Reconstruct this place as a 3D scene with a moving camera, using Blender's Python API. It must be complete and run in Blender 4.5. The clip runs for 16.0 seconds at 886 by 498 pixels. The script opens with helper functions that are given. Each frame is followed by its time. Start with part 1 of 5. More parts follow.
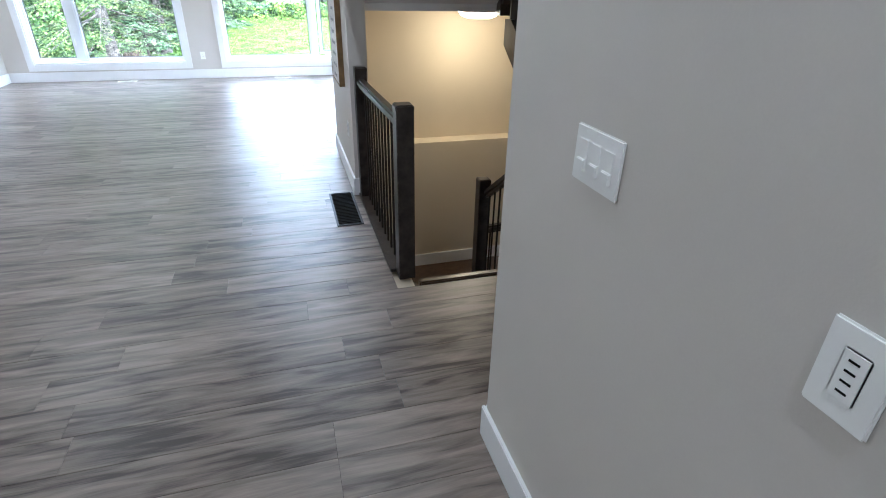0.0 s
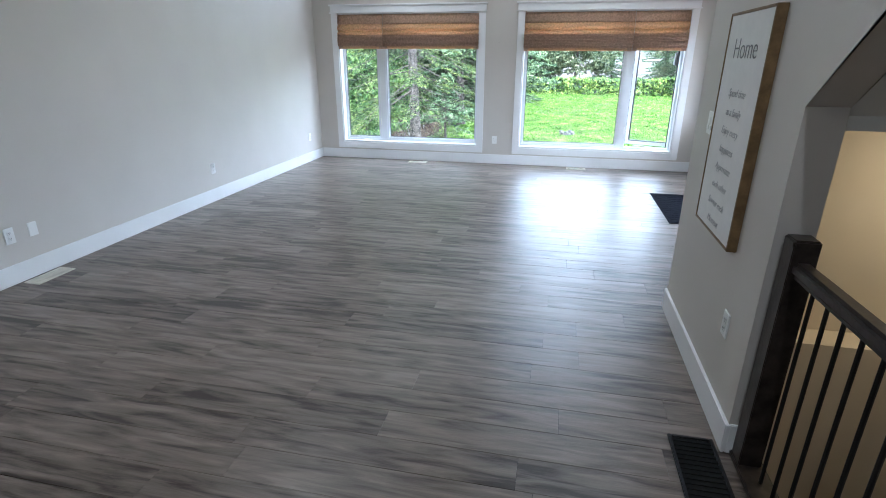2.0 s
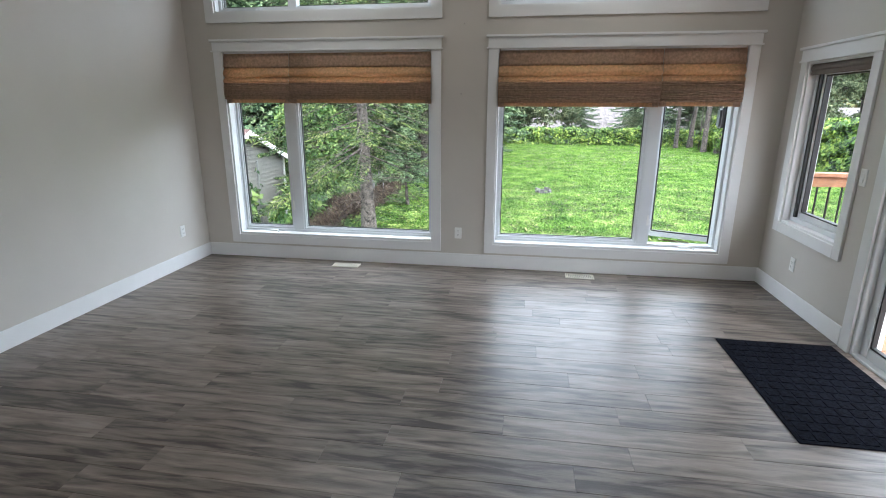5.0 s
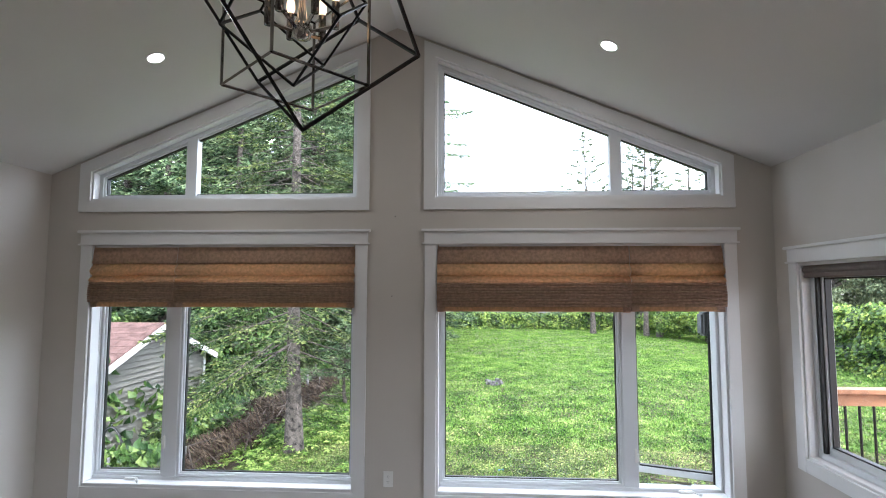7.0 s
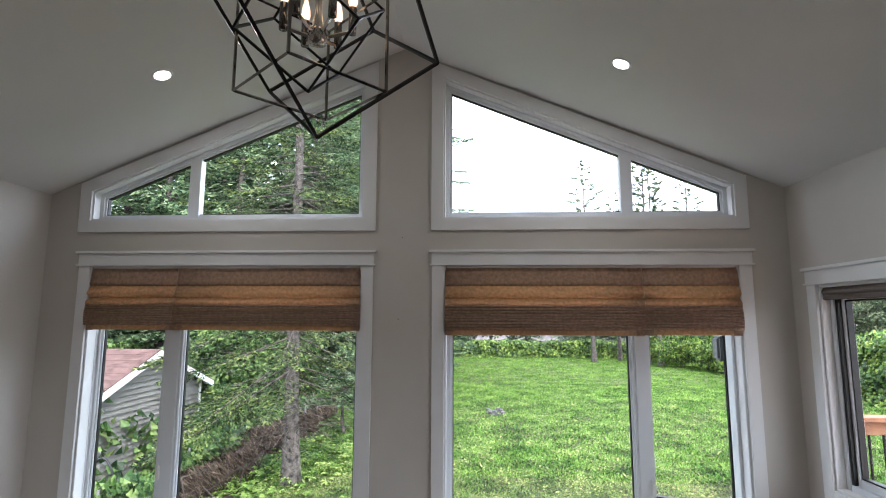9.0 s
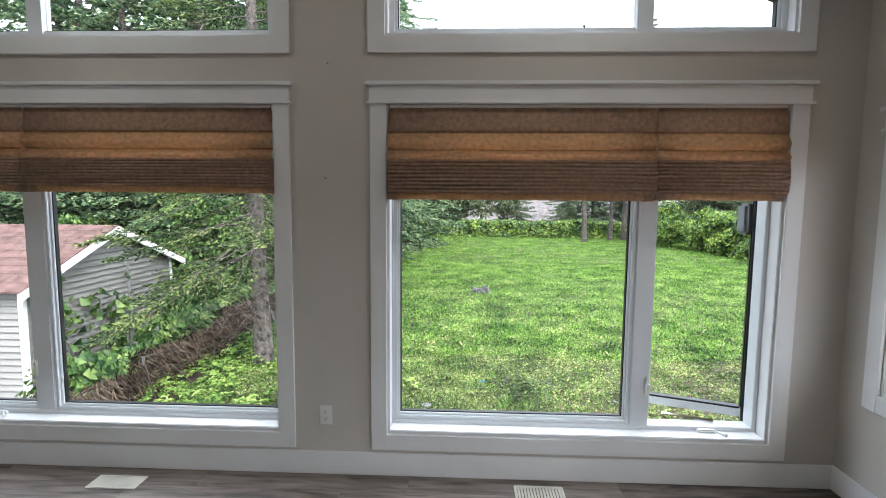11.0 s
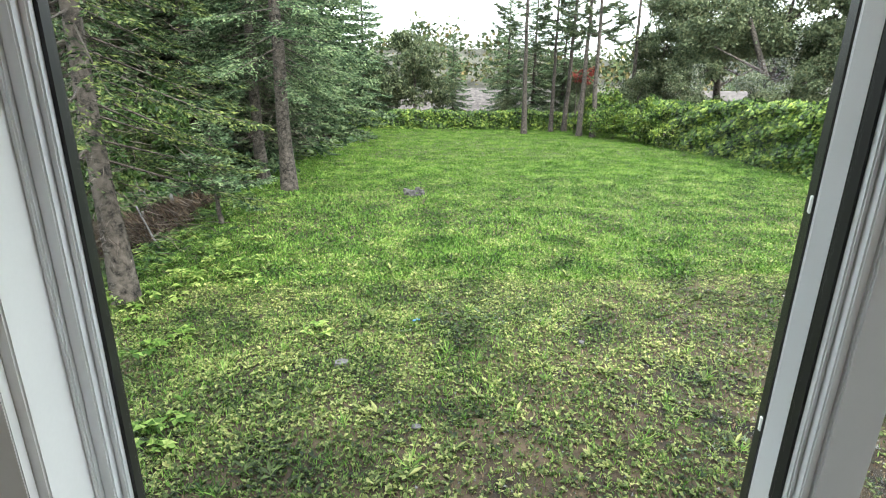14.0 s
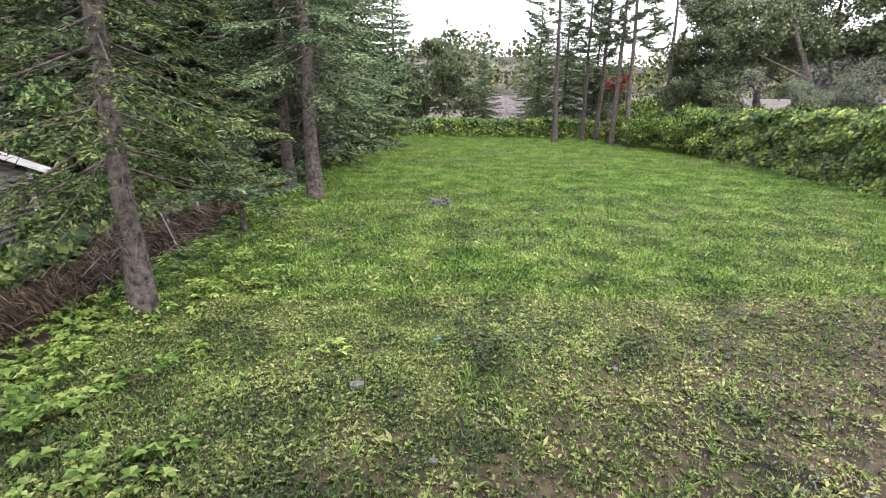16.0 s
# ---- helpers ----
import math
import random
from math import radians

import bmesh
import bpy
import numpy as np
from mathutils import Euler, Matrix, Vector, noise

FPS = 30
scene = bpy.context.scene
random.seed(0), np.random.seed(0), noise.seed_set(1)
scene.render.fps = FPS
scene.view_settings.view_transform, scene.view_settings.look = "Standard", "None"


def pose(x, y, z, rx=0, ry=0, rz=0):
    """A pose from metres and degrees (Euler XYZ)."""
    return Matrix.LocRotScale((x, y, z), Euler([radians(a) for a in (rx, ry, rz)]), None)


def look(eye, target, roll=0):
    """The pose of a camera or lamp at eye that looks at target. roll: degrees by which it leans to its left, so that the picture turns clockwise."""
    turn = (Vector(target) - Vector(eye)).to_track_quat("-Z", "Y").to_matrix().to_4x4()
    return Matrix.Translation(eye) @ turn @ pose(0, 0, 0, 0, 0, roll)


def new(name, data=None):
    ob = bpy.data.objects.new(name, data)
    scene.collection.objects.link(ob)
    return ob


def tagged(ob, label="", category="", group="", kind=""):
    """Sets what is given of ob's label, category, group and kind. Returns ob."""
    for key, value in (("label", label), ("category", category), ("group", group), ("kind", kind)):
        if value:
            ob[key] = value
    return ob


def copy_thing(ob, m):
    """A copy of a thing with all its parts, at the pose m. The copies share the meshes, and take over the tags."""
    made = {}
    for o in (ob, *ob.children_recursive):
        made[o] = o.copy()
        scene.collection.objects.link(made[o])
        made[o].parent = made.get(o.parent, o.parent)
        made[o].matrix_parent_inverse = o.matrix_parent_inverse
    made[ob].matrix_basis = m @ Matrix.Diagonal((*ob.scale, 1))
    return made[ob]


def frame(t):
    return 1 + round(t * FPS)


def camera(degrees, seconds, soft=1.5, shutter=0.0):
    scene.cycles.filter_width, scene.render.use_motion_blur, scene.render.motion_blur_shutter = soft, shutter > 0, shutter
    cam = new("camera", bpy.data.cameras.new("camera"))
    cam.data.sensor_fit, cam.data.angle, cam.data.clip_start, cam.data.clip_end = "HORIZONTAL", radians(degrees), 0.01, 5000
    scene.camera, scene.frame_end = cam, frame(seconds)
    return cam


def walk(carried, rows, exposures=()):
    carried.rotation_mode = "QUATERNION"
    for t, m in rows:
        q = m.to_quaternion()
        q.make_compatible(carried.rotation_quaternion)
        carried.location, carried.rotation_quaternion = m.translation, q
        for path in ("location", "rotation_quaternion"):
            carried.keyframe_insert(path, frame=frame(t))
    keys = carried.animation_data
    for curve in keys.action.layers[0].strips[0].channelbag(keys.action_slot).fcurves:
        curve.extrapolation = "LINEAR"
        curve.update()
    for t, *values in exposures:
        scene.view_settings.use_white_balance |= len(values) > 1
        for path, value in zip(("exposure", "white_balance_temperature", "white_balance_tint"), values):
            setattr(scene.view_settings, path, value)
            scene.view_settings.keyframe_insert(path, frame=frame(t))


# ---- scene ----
cam = camera(81.3, 16.0, soft=1.0)
PATH = [
    (0, (0.749, 0.618, 1.528), (1.266, 2.319, 0.611), 1.2),
    (0.5, (0.686, 1.067, 1.616), (0.832, 2.859, 0.74), 0.3),
    (1, (0.616, 1.597, 1.62), (0.435, 3.438, 0.859), 0.3),
    (1.5, (0.433, 2.058, 1.607), (0.044, 3.881, 0.885), 0.2),
    (2, (0.403, 2.559, 1.577), (0.01, 4.391, 0.876), 0.2),
    (2.5, (0.366, 3.09, 1.572), (-0.045, 4.922, 0.883), -0.1),
    (3, (0.283, 3.588, 1.58), (-0.152, 5.417, 0.898), -0.2),
    (3.2, (0.256, 3.749, 1.57), (-0.161, 5.582, 0.887), 0.1),
    (5.3, (0.123, 5.614, 1.671), (-0.156, 7.537, 1.199), 0.1),
    (5.5, (0.105, 5.756, 1.679), (-0.153, 7.695, 1.263), 0.1),
    (6, (0.087, 6.088, 1.754), (-0.067, 8.073, 1.564), 0.0),
    (6.5, (0.138, 6.379, 1.81), (0.023, 8.375, 1.852), 0.0),
    (7, (0.14, 6.544, 1.824), (0.023, 8.535, 1.978), 0.1),
    (7.5, (0.103, 6.569, 1.85), (-0.009, 8.552, 2.085), 0.1),
    (8, (0.083, 6.597, 1.837), (-0.027, 8.572, 2.136), 0.1),
    (8.5, (0.076, 6.627, 1.817), (-0.033, 8.602, 2.118), 0.2),
    (9, (0.06, 6.642, 1.783), (-0.05, 8.622, 2.044), 0.2),
    (9.5, (0.149, 6.707, 1.741), (0.038, 8.697, 1.904), 0.1),
    (9.7, (0.221, 6.789, 1.735), (0.094, 8.782, 1.831), 0.2),
    (11.8, (0.31, 8.282, 1.604), (0.299, 10.261, 1.312), 0.7),
    (12, (0.319, 8.42, 1.592), (0.334, 10.394, 1.274), 0.7),
    (12.5, (0.385, 8.791, 1.541), (0.474, 10.739, 1.098), 0.7),
    (13, (0.436, 9.172, 1.531), (0.534, 11.104, 1.023), 0.7),
    (13.5, (0.42, 9.554, 1.511), (0.534, 11.469, 0.944), 0.7),
    (14, (0.431, 9.888, 1.516), (0.595, 11.789, 0.919), 0.7),
    (14.5, (0.523, 10.209, 1.519), (0.682, 12.11, 0.918), 0.6),
    (15, (0.536, 10.436, 1.515), (0.641, 12.343, 0.919), 0.7),
    (15.5, (0.519, 10.453, 1.519), (0.587, 12.365, 0.937), 0.7),
    (16, (0.504, 10.253, 1.51), (0.561, 12.168, 0.938), 0.7),
]
EXPOSURES = [
    (0.0, 4.3, 5120, 6), (0.5, 3.85, 5200, 6), (1.0, 3.75, 5150, 6), (2.5, 3.28, 5280, 5), (3.2, 3.05, 5400, 6), (5.3, 2.6, 5900, 6), (6.0, 2.5, 5900, 5),
    (7.0, 2.48, 5900, 10), (9.5, 2.3, 5950, 10), (12.0, 2.2, 6150, 2), (13.0, 1.98, 6250, -4), (13.6, 1.88, 6300, -4), (14.2, 1.82, 6600, 5), (14.6, 1.74, 6700, 9),
    (15.0, 1.62, 6700, 15), (15.4, 1.54, 6650, 17), (16.0, 1.49, 6600, 18),
]
walk(cam, [(t, look(eye, target, roll)) for t, eye, target, roll in PATH], EXPOSURES)

# ---- world, sun, exposure ----
world = bpy.data.worlds.new("overcast_sky")
scene.world = world
world.use_nodes = True
wn = world.node_tree
sky = wn.nodes.new("ShaderNodeTexSky")
sky.sky_type, sky.sun_disc = "NISHITA", False
sky.sun_elevation, sky.sun_rotation = radians(48), radians(150)
sky.air_density, sky.dust_density, sky.ozone_density = 1.0, 6.0, 1.0
wmix = wn.nodes.new("ShaderNodeMix")
wmix.data_type = "RGBA"
wmix.inputs[0].default_value = 0.75
wmix.inputs[7].default_value = (8.6, 9.0, 9.6, 1)
wn.links.new(sky.outputs[0], wmix.inputs[6])
wn.links.new(wmix.outputs[2], wn.nodes["Background"].inputs[0])
wn.nodes["Background"].inputs[1].default_value = 0.15
sun = new("sun", bpy.data.lights.new("sun", "SUN"))
sun.data.energy, sun.data.angle, sun.data.color = 0.9, radians(25), (1, 0.97, 0.92)
sun.matrix_world = look((0, 0, 30), (-3.4, 5.8, 22.6))


# ---- materials ----
def mat(name, base, rough=0.6, metal=0.0, vary=0.12, scale=6.0, bump=0.0, fine=120.0, spec=0.5, per=0.0, second=None, sheer=0.0):
    """A surface with broad stains, fine grain and relief; per: shift of tone from piece to piece."""
    m = bpy.data.materials.new(name)
    m.use_nodes = True
    n, l = m.node_tree.nodes, m.node_tree.links
    b = n["Principled BSDF"]
    b.inputs["Roughness"].default_value, b.inputs["Metallic"].default_value = rough, metal
    b.inputs["Specular IOR Level"].default_value = spec
    geo = n.new("ShaderNodeNewGeometry")
    big, small = n.new("ShaderNodeTexNoise"), n.new("ShaderNodeTexNoise")
    big.inputs["Scale"].default_value, small.inputs["Scale"].default_value = scale, fine
    big.inputs["Detail"].default_value, small.inputs["Detail"].default_value = 5, 3
    for t in (big, small):
        l.new(geo.outputs["Position"], t.inputs["Vector"])
    ramp = n.new("ShaderNodeValToRGB")
    dark = [c * (1 - vary * 1.6) for c in base]
    lite = [min(1, c * (1 + vary)) for c in (second or base)]
    ramp.color_ramp.elements[0].color, ramp.color_ramp.elements[1].color = (*dark, 1), (*lite, 1)
    ramp.color_ramp.elements[0].position, ramp.color_ramp.elements[1].position = 0.3, 0.7
    add = n.new("ShaderNodeMath")
    add.operation = "MULTIPLY_ADD"
    l.new(small.outputs["Fac"], add.inputs[0])
    add.inputs[1].default_value = 0.35
    l.new(big.outputs["Fac"], add.inputs[2])
    sub = n.new("ShaderNodeMath")
    sub.operation = "SUBTRACT"
    l.new(add.outputs[0], sub.inputs[0])
    sub.inputs[1].default_value = 0.175
    last = sub
    if per:
        info = n.new("ShaderNodeObjectInfo")
        pm = n.new("ShaderNodeMath")
        pm.operation = "MULTIPLY_ADD"
        l.new(info.outputs["Random"], pm.inputs[0])
        pm.inputs[1].default_value = per
        l.new(sub.outputs[0], pm.inputs[2])
        last = n.new("ShaderNodeMath")
        last.operation = "SUBTRACT"
        l.new(pm.outputs[0], last.inputs[0])
        last.inputs[1].default_value = per / 2
    l.new(last.outputs[0], ramp.inputs[0])
    l.new(ramp.outputs[0], b.inputs["Base Color"])
    if bump:
        bp = n.new("ShaderNodeBump")
        bp.inputs["Strength"].default_value, bp.inputs["Distance"].default_value = bump, 0.004
        l.new(small.outputs["Fac"], bp.inputs["Height"])
        l.new(bp.outputs[0], b.inputs["Normal"])
    if sheer:
        tr, mxs = n.new("ShaderNodeBsdfTranslucent"), n.new("ShaderNodeMixShader")
        l.new(ramp.outputs[0], tr.inputs[0])
        mxs.inputs[0].default_value = sheer
        l.new(b.outputs[0], mxs.inputs[1])
        l.new(tr.outputs[0], mxs.inputs[2])
        l.new(mxs.outputs[0], n["Material Output"].inputs[0])
    return m


def island_mat(name, c0, c1, c2, rough=0.6, spec=0.3, through_light=0.0):
    """Leaves: each island takes a tone of its own between three colours."""
    m = bpy.data.materials.new(name)
    m.use_nodes = True
    n, l = m.node_tree.nodes, m.node_tree.links
    b = n["Principled BSDF"]
    b.inputs["Roughness"].default_value, b.inputs["Specular IOR Level"].default_value = rough, spec
    geo, ramp, noi, mx = n.new("ShaderNodeNewGeometry"), n.new("ShaderNodeValToRGB"), n.new("ShaderNodeTexNoise"), n.new("ShaderNodeMath")
    noi.inputs["Scale"].default_value = 1.3
    l.new(geo.outputs["Position"], noi.inputs["Vector"])
    mx.operation = "MULTIPLY_ADD"
    l.new(geo.outputs["Random Per Island"], mx.inputs[0])
    mx.inputs[1].default_value = 0.62
    l.new(noi.outputs["Fac"], mx.inputs[2])
    sb = n.new("ShaderNodeMath")
    sb.operation = "SUBTRACT"
    l.new(mx.outputs[0], sb.inputs[0])
    sb.inputs[1].default_value = 0.31
    e = ramp.color_ramp.elements
    e[0].color, e[1].color = (*c0, 1), (*c2, 1)
    e[0].position, e[1].position = 0.2, 0.9
    k = e.new(0.55)
    k.color = (*c1, 1)
    l.new(sb.outputs[0], ramp.inputs[0])
    l.new(ramp.outputs[0], b.inputs["Base Color"])
    if through_light:
        tr, mxs = n.new("ShaderNodeBsdfTranslucent"), n.new("ShaderNodeMixShader")
        l.new(ramp.outputs[0], tr.inputs[0])
        mxs.inputs[0].default_value = through_light
        l.new(b.outputs[0], mxs.inputs[1])
        l.new(tr.outputs[0], mxs.inputs[2])
        l.new(mxs.outputs[0], n["Material Output"].inputs[0])
    return m


def plank_mat(name):
    """Greyed oak boards: streaks along x, knots, tone by board."""
    m = bpy.data.materials.new(name)
    m.use_nodes = True
    n, l = m.node_tree.nodes, m.node_tree.links
    b = n["Principled BSDF"]
    geo, info = n.new("ShaderNodeNewGeometry"), n.new("ShaderNodeObjectInfo")
    off = n.new("ShaderNodeVectorMath")
    off.operation = "MULTIPLY_ADD"
    l.new(info.outputs["Random"], off.inputs[0])
    off.inputs[1].default_value = (37, 13, 7)
    l.new(geo.outputs["Position"], off.inputs[2])
    st = n.new("ShaderNodeVectorMath")
    st.operation = "MULTIPLY"
    l.new(off.outputs[0], st.inputs[0])
    st.inputs[1].default_value = (1.3, 10, 1)
    a = n.new("ShaderNodeTexNoise")
    a.inputs["Scale"].default_value, a.inputs["Detail"].default_value, a.inputs["Distortion"].default_value = 2.2, 6, 0.6
    l.new(st.outputs[0], a.inputs["Vector"])
    st2 = n.new("ShaderNodeVectorMath")
    st2.operation = "MULTIPLY"
    l.new(off.outputs[0], st2.inputs[0])
    st2.inputs[1].default_value = (4, 90, 1)
    f = n.new("ShaderNodeTexNoise")
    f.inputs["Scale"].default_value, f.inputs["Detail"].default_value = 3, 4
    l.new(st2.outputs[0], f.inputs["Vector"])
    m1 = n.new("ShaderNodeMath")
    m1.operation = "MULTIPLY_ADD"
    l.new(f.outputs["Fac"], m1.inputs[0])
    m1.inputs[1].default_value = 0.2
    l.new(a.outputs["Fac"], m1.inputs[2])
    m2 = n.new("ShaderNodeMath")
    m2.operation = "MULTIPLY_ADD"
    l.new(info.outputs["Random"], m2.inputs[0])
    m2.inputs[1].default_value = 0.17
    l.new(m1.outputs[0], m2.inputs[2])
    ramp = n.new("ShaderNodeValToRGB")
    e = ramp.color_ramp.elements
    e[0].position, e[0].color = 0.50, (0.042, 0.031, 0.024, 1)
    e[1].position, e[1].color = 0.92, (0.275, 0.228, 0.192, 1)
    k = e.new(0.64)
    k.color = (0.138, 0.110, 0.090, 1)
    l.new(m2.outputs[0], ramp.inputs[0])
    l.new(ramp.outputs[0], b.inputs["Base Color"])
    rr = n.new("ShaderNodeMapRange")
    rr.inputs["To Min"].default_value, rr.inputs["To Max"].default_value = 0.30, 0.43
    l.new(f.outputs["Fac"], rr.inputs["Value"])
    l.new(rr.outputs[0], b.inputs["Roughness"])
    bp = n.new("ShaderNodeBump")
    bp.inputs["Strength"].default_value, bp.inputs["Distance"].default_value = 0.45, 0.004
    l.new(m1.outputs[0], bp.inputs["Height"])
    l.new(bp.outputs[0], b.inputs["Normal"])
    return m


def glow(name, color, strength):
    m = bpy.data.materials.new(name)
    m.use_nodes = True
    b = m.node_tree.nodes["Principled BSDF"]
    b.inputs["Base Color"].default_value = (*color, 1)
    b.inputs["Emission Color"].default_value = (*color, 1)
    b.inputs["Emission Strength"].default_value = strength
    return m


def glass_mat(name, tint=(1, 1, 1)):
    """A thin pane: clear, with a faint mirror image."""
    m = bpy.data.materials.new(name)
    m.use_nodes = True
    n, l = m.node_tree.nodes, m.node_tree.links
    n.remove(n["Principled BSDF"])
    t, g, mx = n.new("ShaderNodeBsdfTransparent"), n.new("ShaderNodeBsdfGlossy"), n.new("ShaderNodeMixShader")
    t.inputs[0].default_value = (*tint, 1)
    g.inputs["Roughness"].default_value = 0.0
    mx.inputs[0].default_value = 0.014
    l.new(t.outputs[0], mx.inputs[1])
    l.new(g.outputs[0], mx.inputs[2])
    l.new(mx.outputs[0], n["Material Output"].inputs[0])
    return m


M_WALL = mat("warm_white_wall_paint", (0.585, 0.55, 0.505), 0.55, vary=0.025, scale=1.5, bump=0.06, fine=220)
M_CEIL = mat("white_ceiling_paint", (0.74, 0.735, 0.72), 0.8, vary=0.02, scale=1.2, bump=0.08, fine=180)
M_TRIM = mat("white_trim_paint", (0.80, 0.80, 0.80), 0.38, vary=0.02, scale=3)
M_VINYL = mat("white_vinyl", (0.74, 0.76, 0.78), 0.32, vary=0.015, scale=4)
M_GASKET = mat("black_gasket", (0.012, 0.012, 0.013), 0.5)
M_PLANK = plank_mat("grey_oak_boards")
M_DARKWOOD = mat("espresso_stained_wood", (0.034, 0.026, 0.022), 0.32, vary=0.4, scale=14, bump=0.15, fine=60)
M_IRON = mat("black_iron", (0.008, 0.008, 0.009), 0.4, metal=0.3)
M_BLACKMETAL = mat("black_metal", (0.010, 0.010, 0.011), 0.42, metal=0.6)
M_CHROME = mat("polished_nickel", (0.62, 0.58, 0.54), 0.09, metal=1.0, vary=0.02)
M_NICKEL = mat("dark_nickel", (0.24, 0.225, 0.21), 0.16, metal=1.0, vary=0.05)
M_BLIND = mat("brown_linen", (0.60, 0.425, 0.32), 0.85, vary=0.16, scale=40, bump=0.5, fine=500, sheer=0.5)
# Paler copy of the linen: daylight through folds and hem put into the colour.
M_BLIND_LIT = mat("backlit_brown_linen", (0.76, 0.53, 0.345), 0.85, vary=0.14, scale=40, bump=0.5, fine=500, sheer=0.6)
M_ROLLER = mat("taupe_roller_fabric", (0.16, 0.13, 0.115), 0.8, vary=0.08, scale=50)
M_WOVEN = mat("pale_woven_reed", (0.50, 0.43, 0.33), 0.8, vary=0.25, scale=60, bump=0.5)
M_PLASTIC = mat("white_plastic", (0.84, 0.84, 0.82), 0.3, vary=0.01)
M_SLOT = mat("dark_slot", (0.012, 0.012, 0.012), 0.9, spec=0.1)
M_MAT = mat("navy_carpet_pile", (0.008, 0.009, 0.014), 1.0, vary=0.5, scale=60, bump=0.6, fine=400, spec=0.05)
M_VENT = mat("cream_vent_enamel", (0.72, 0.68, 0.58), 0.4)
M_YELLOW = mat("cream_stairwell_paint", (0.66, 0.57, 0.43), 0.6, vary=0.03, scale=1.5, bump=0.06, fine=200)
M_CANVAS = mat("white_canvas", (0.80, 0.79, 0.77), 0.8, vary=0.02, scale=20, bump=0.15, fine=600)
M_BRONZE = mat("bronze_wood_frame", (0.20, 0.125, 0.055), 0.42, vary=0.2, scale=20, metal=0.2)
M_FAINTINK = mat("faint_grey_ink", (0.42, 0.42, 0.43), 0.8)
M_INK = mat("grey_ink", (0.22, 0.22, 0.23), 0.8)
M_STAIRWOOD = mat("brown_stair_wood", (0.075, 0.045, 0.028), 0.3, vary=0.3, scale=16, bump=0.1, fine=70)
M_GLASS = glass_mat("clear_glass")
M_BULB = glow("warm_filament_bulb", (1.0, 0.66, 0.38), 0.45)
M_LED = glow("white_led_lens", (1.0, 0.96, 0.9), 3)
M_DOME = glow("warm_dome_glass", (1.0, 0.80, 0.52), 1.2)

# ---- geometry helpers ----
ORIGIN = {}


def thing(name, at, label="", category="", group="", kind=""):
    ob = new(name)
    ob.empty_display_size = 0.05
    ob.location = at
    ORIGIN[ob.name] = Vector(at)
    return tagged(ob, label, category, group, kind)


def mesh_of(bm, name, smooth=False):
    me = bpy.data.meshes.new(name)
    bm.to_mesh(me)
    bm.free()
    if smooth:
        for p in me.polygons:
            p.use_smooth = True
    return me


def part(name, bm, material, parent=None, label="", smooth=False):
    """One mesh object from a bmesh in world coordinates, under its thing."""
    me = mesh_of(bm, name, smooth)
    me.materials.append(material)
    ob = new(name, me)
    base = ORIGIN[parent.name] if parent else Vector((0, 0, 0))
    me.transform(Matrix.Translation(-base))
    if parent:
        ob.parent = parent
        ORIGIN[ob.name] = base
    else:
        ORIGIN[ob.name] = Vector((0, 0, 0))
    return tagged(ob, label)


def solo(name, bm, material, at, label, category, group="", kind="", smooth=False):
    """A thing that is one mesh, with its origin at the given place."""
    me = mesh_of(bm, name, smooth)
    me.materials.append(material)
    me.transform(Matrix.Translation(-Vector(at)))
    ob = new(name, me)
    ob.location = at
    ORIGIN[ob.name] = Vector(at)
    return tagged(ob, label, category, group, kind)


def add_box(bm, x0, x1, y0, y1, z0, z1, bevel=0.0, m=None):
    vs = [bm.verts.new((x, y, z)) for x in (x0, x1) for y in (y0, y1) for z in (z0, z1)]
    fs = [bm.faces.new([vs[i] for i in q]) for q in ((0, 1, 3, 2), (4, 6, 7, 5), (0, 4, 5, 1), (2, 3, 7, 6), (0, 2, 6, 4), (1, 5, 7, 3))]
    if bevel:
        es = list({e for f in fs for e in f.edges})
        r = bmesh.ops.bevel(bm, geom=es, offset=bevel, segments=2, affect="EDGES", clamp_overlap=True)
        vs = list({v for f in r["faces"] for v in f.verts} | {v for v in vs if v.is_valid})
    if m is not None:
        bmesh.ops.transform(bm, matrix=m, verts=[v for v in vs if v.is_valid])
    return vs


def box_bm(x0, x1, y0, y1, z0, z1, bevel=0.0):
    bm = bmesh.new()
    add_box(bm, x0, x1, y0, y1, z0, z1, bevel)
    return bm


def add_prism(bm, pts, a0, a1, axis="y"):
    """A slab from an outline: (x, z) swept along y, (y, z) along x, (x, y) along z."""
    def place(p, a):
        return {"y": (p[0], a, p[1]), "x": (a, p[0], p[1]), "z": (p[0], p[1], a)}[axis]
    lo, hi = [bm.verts.new(place(p, a0)) for p in pts], [bm.verts.new(place(p, a1)) for p in pts]
    fs = [bm.faces.new(lo), bm.faces.new(hi[::-1])]
    for i in range(len(pts)):
        j = (i + 1) % len(pts)
        fs.append(bm.faces.new((lo[i], hi[i], hi[j], lo[j])))
    bmesh.ops.recalc_face_normals(bm, faces=fs)
    return lo + hi


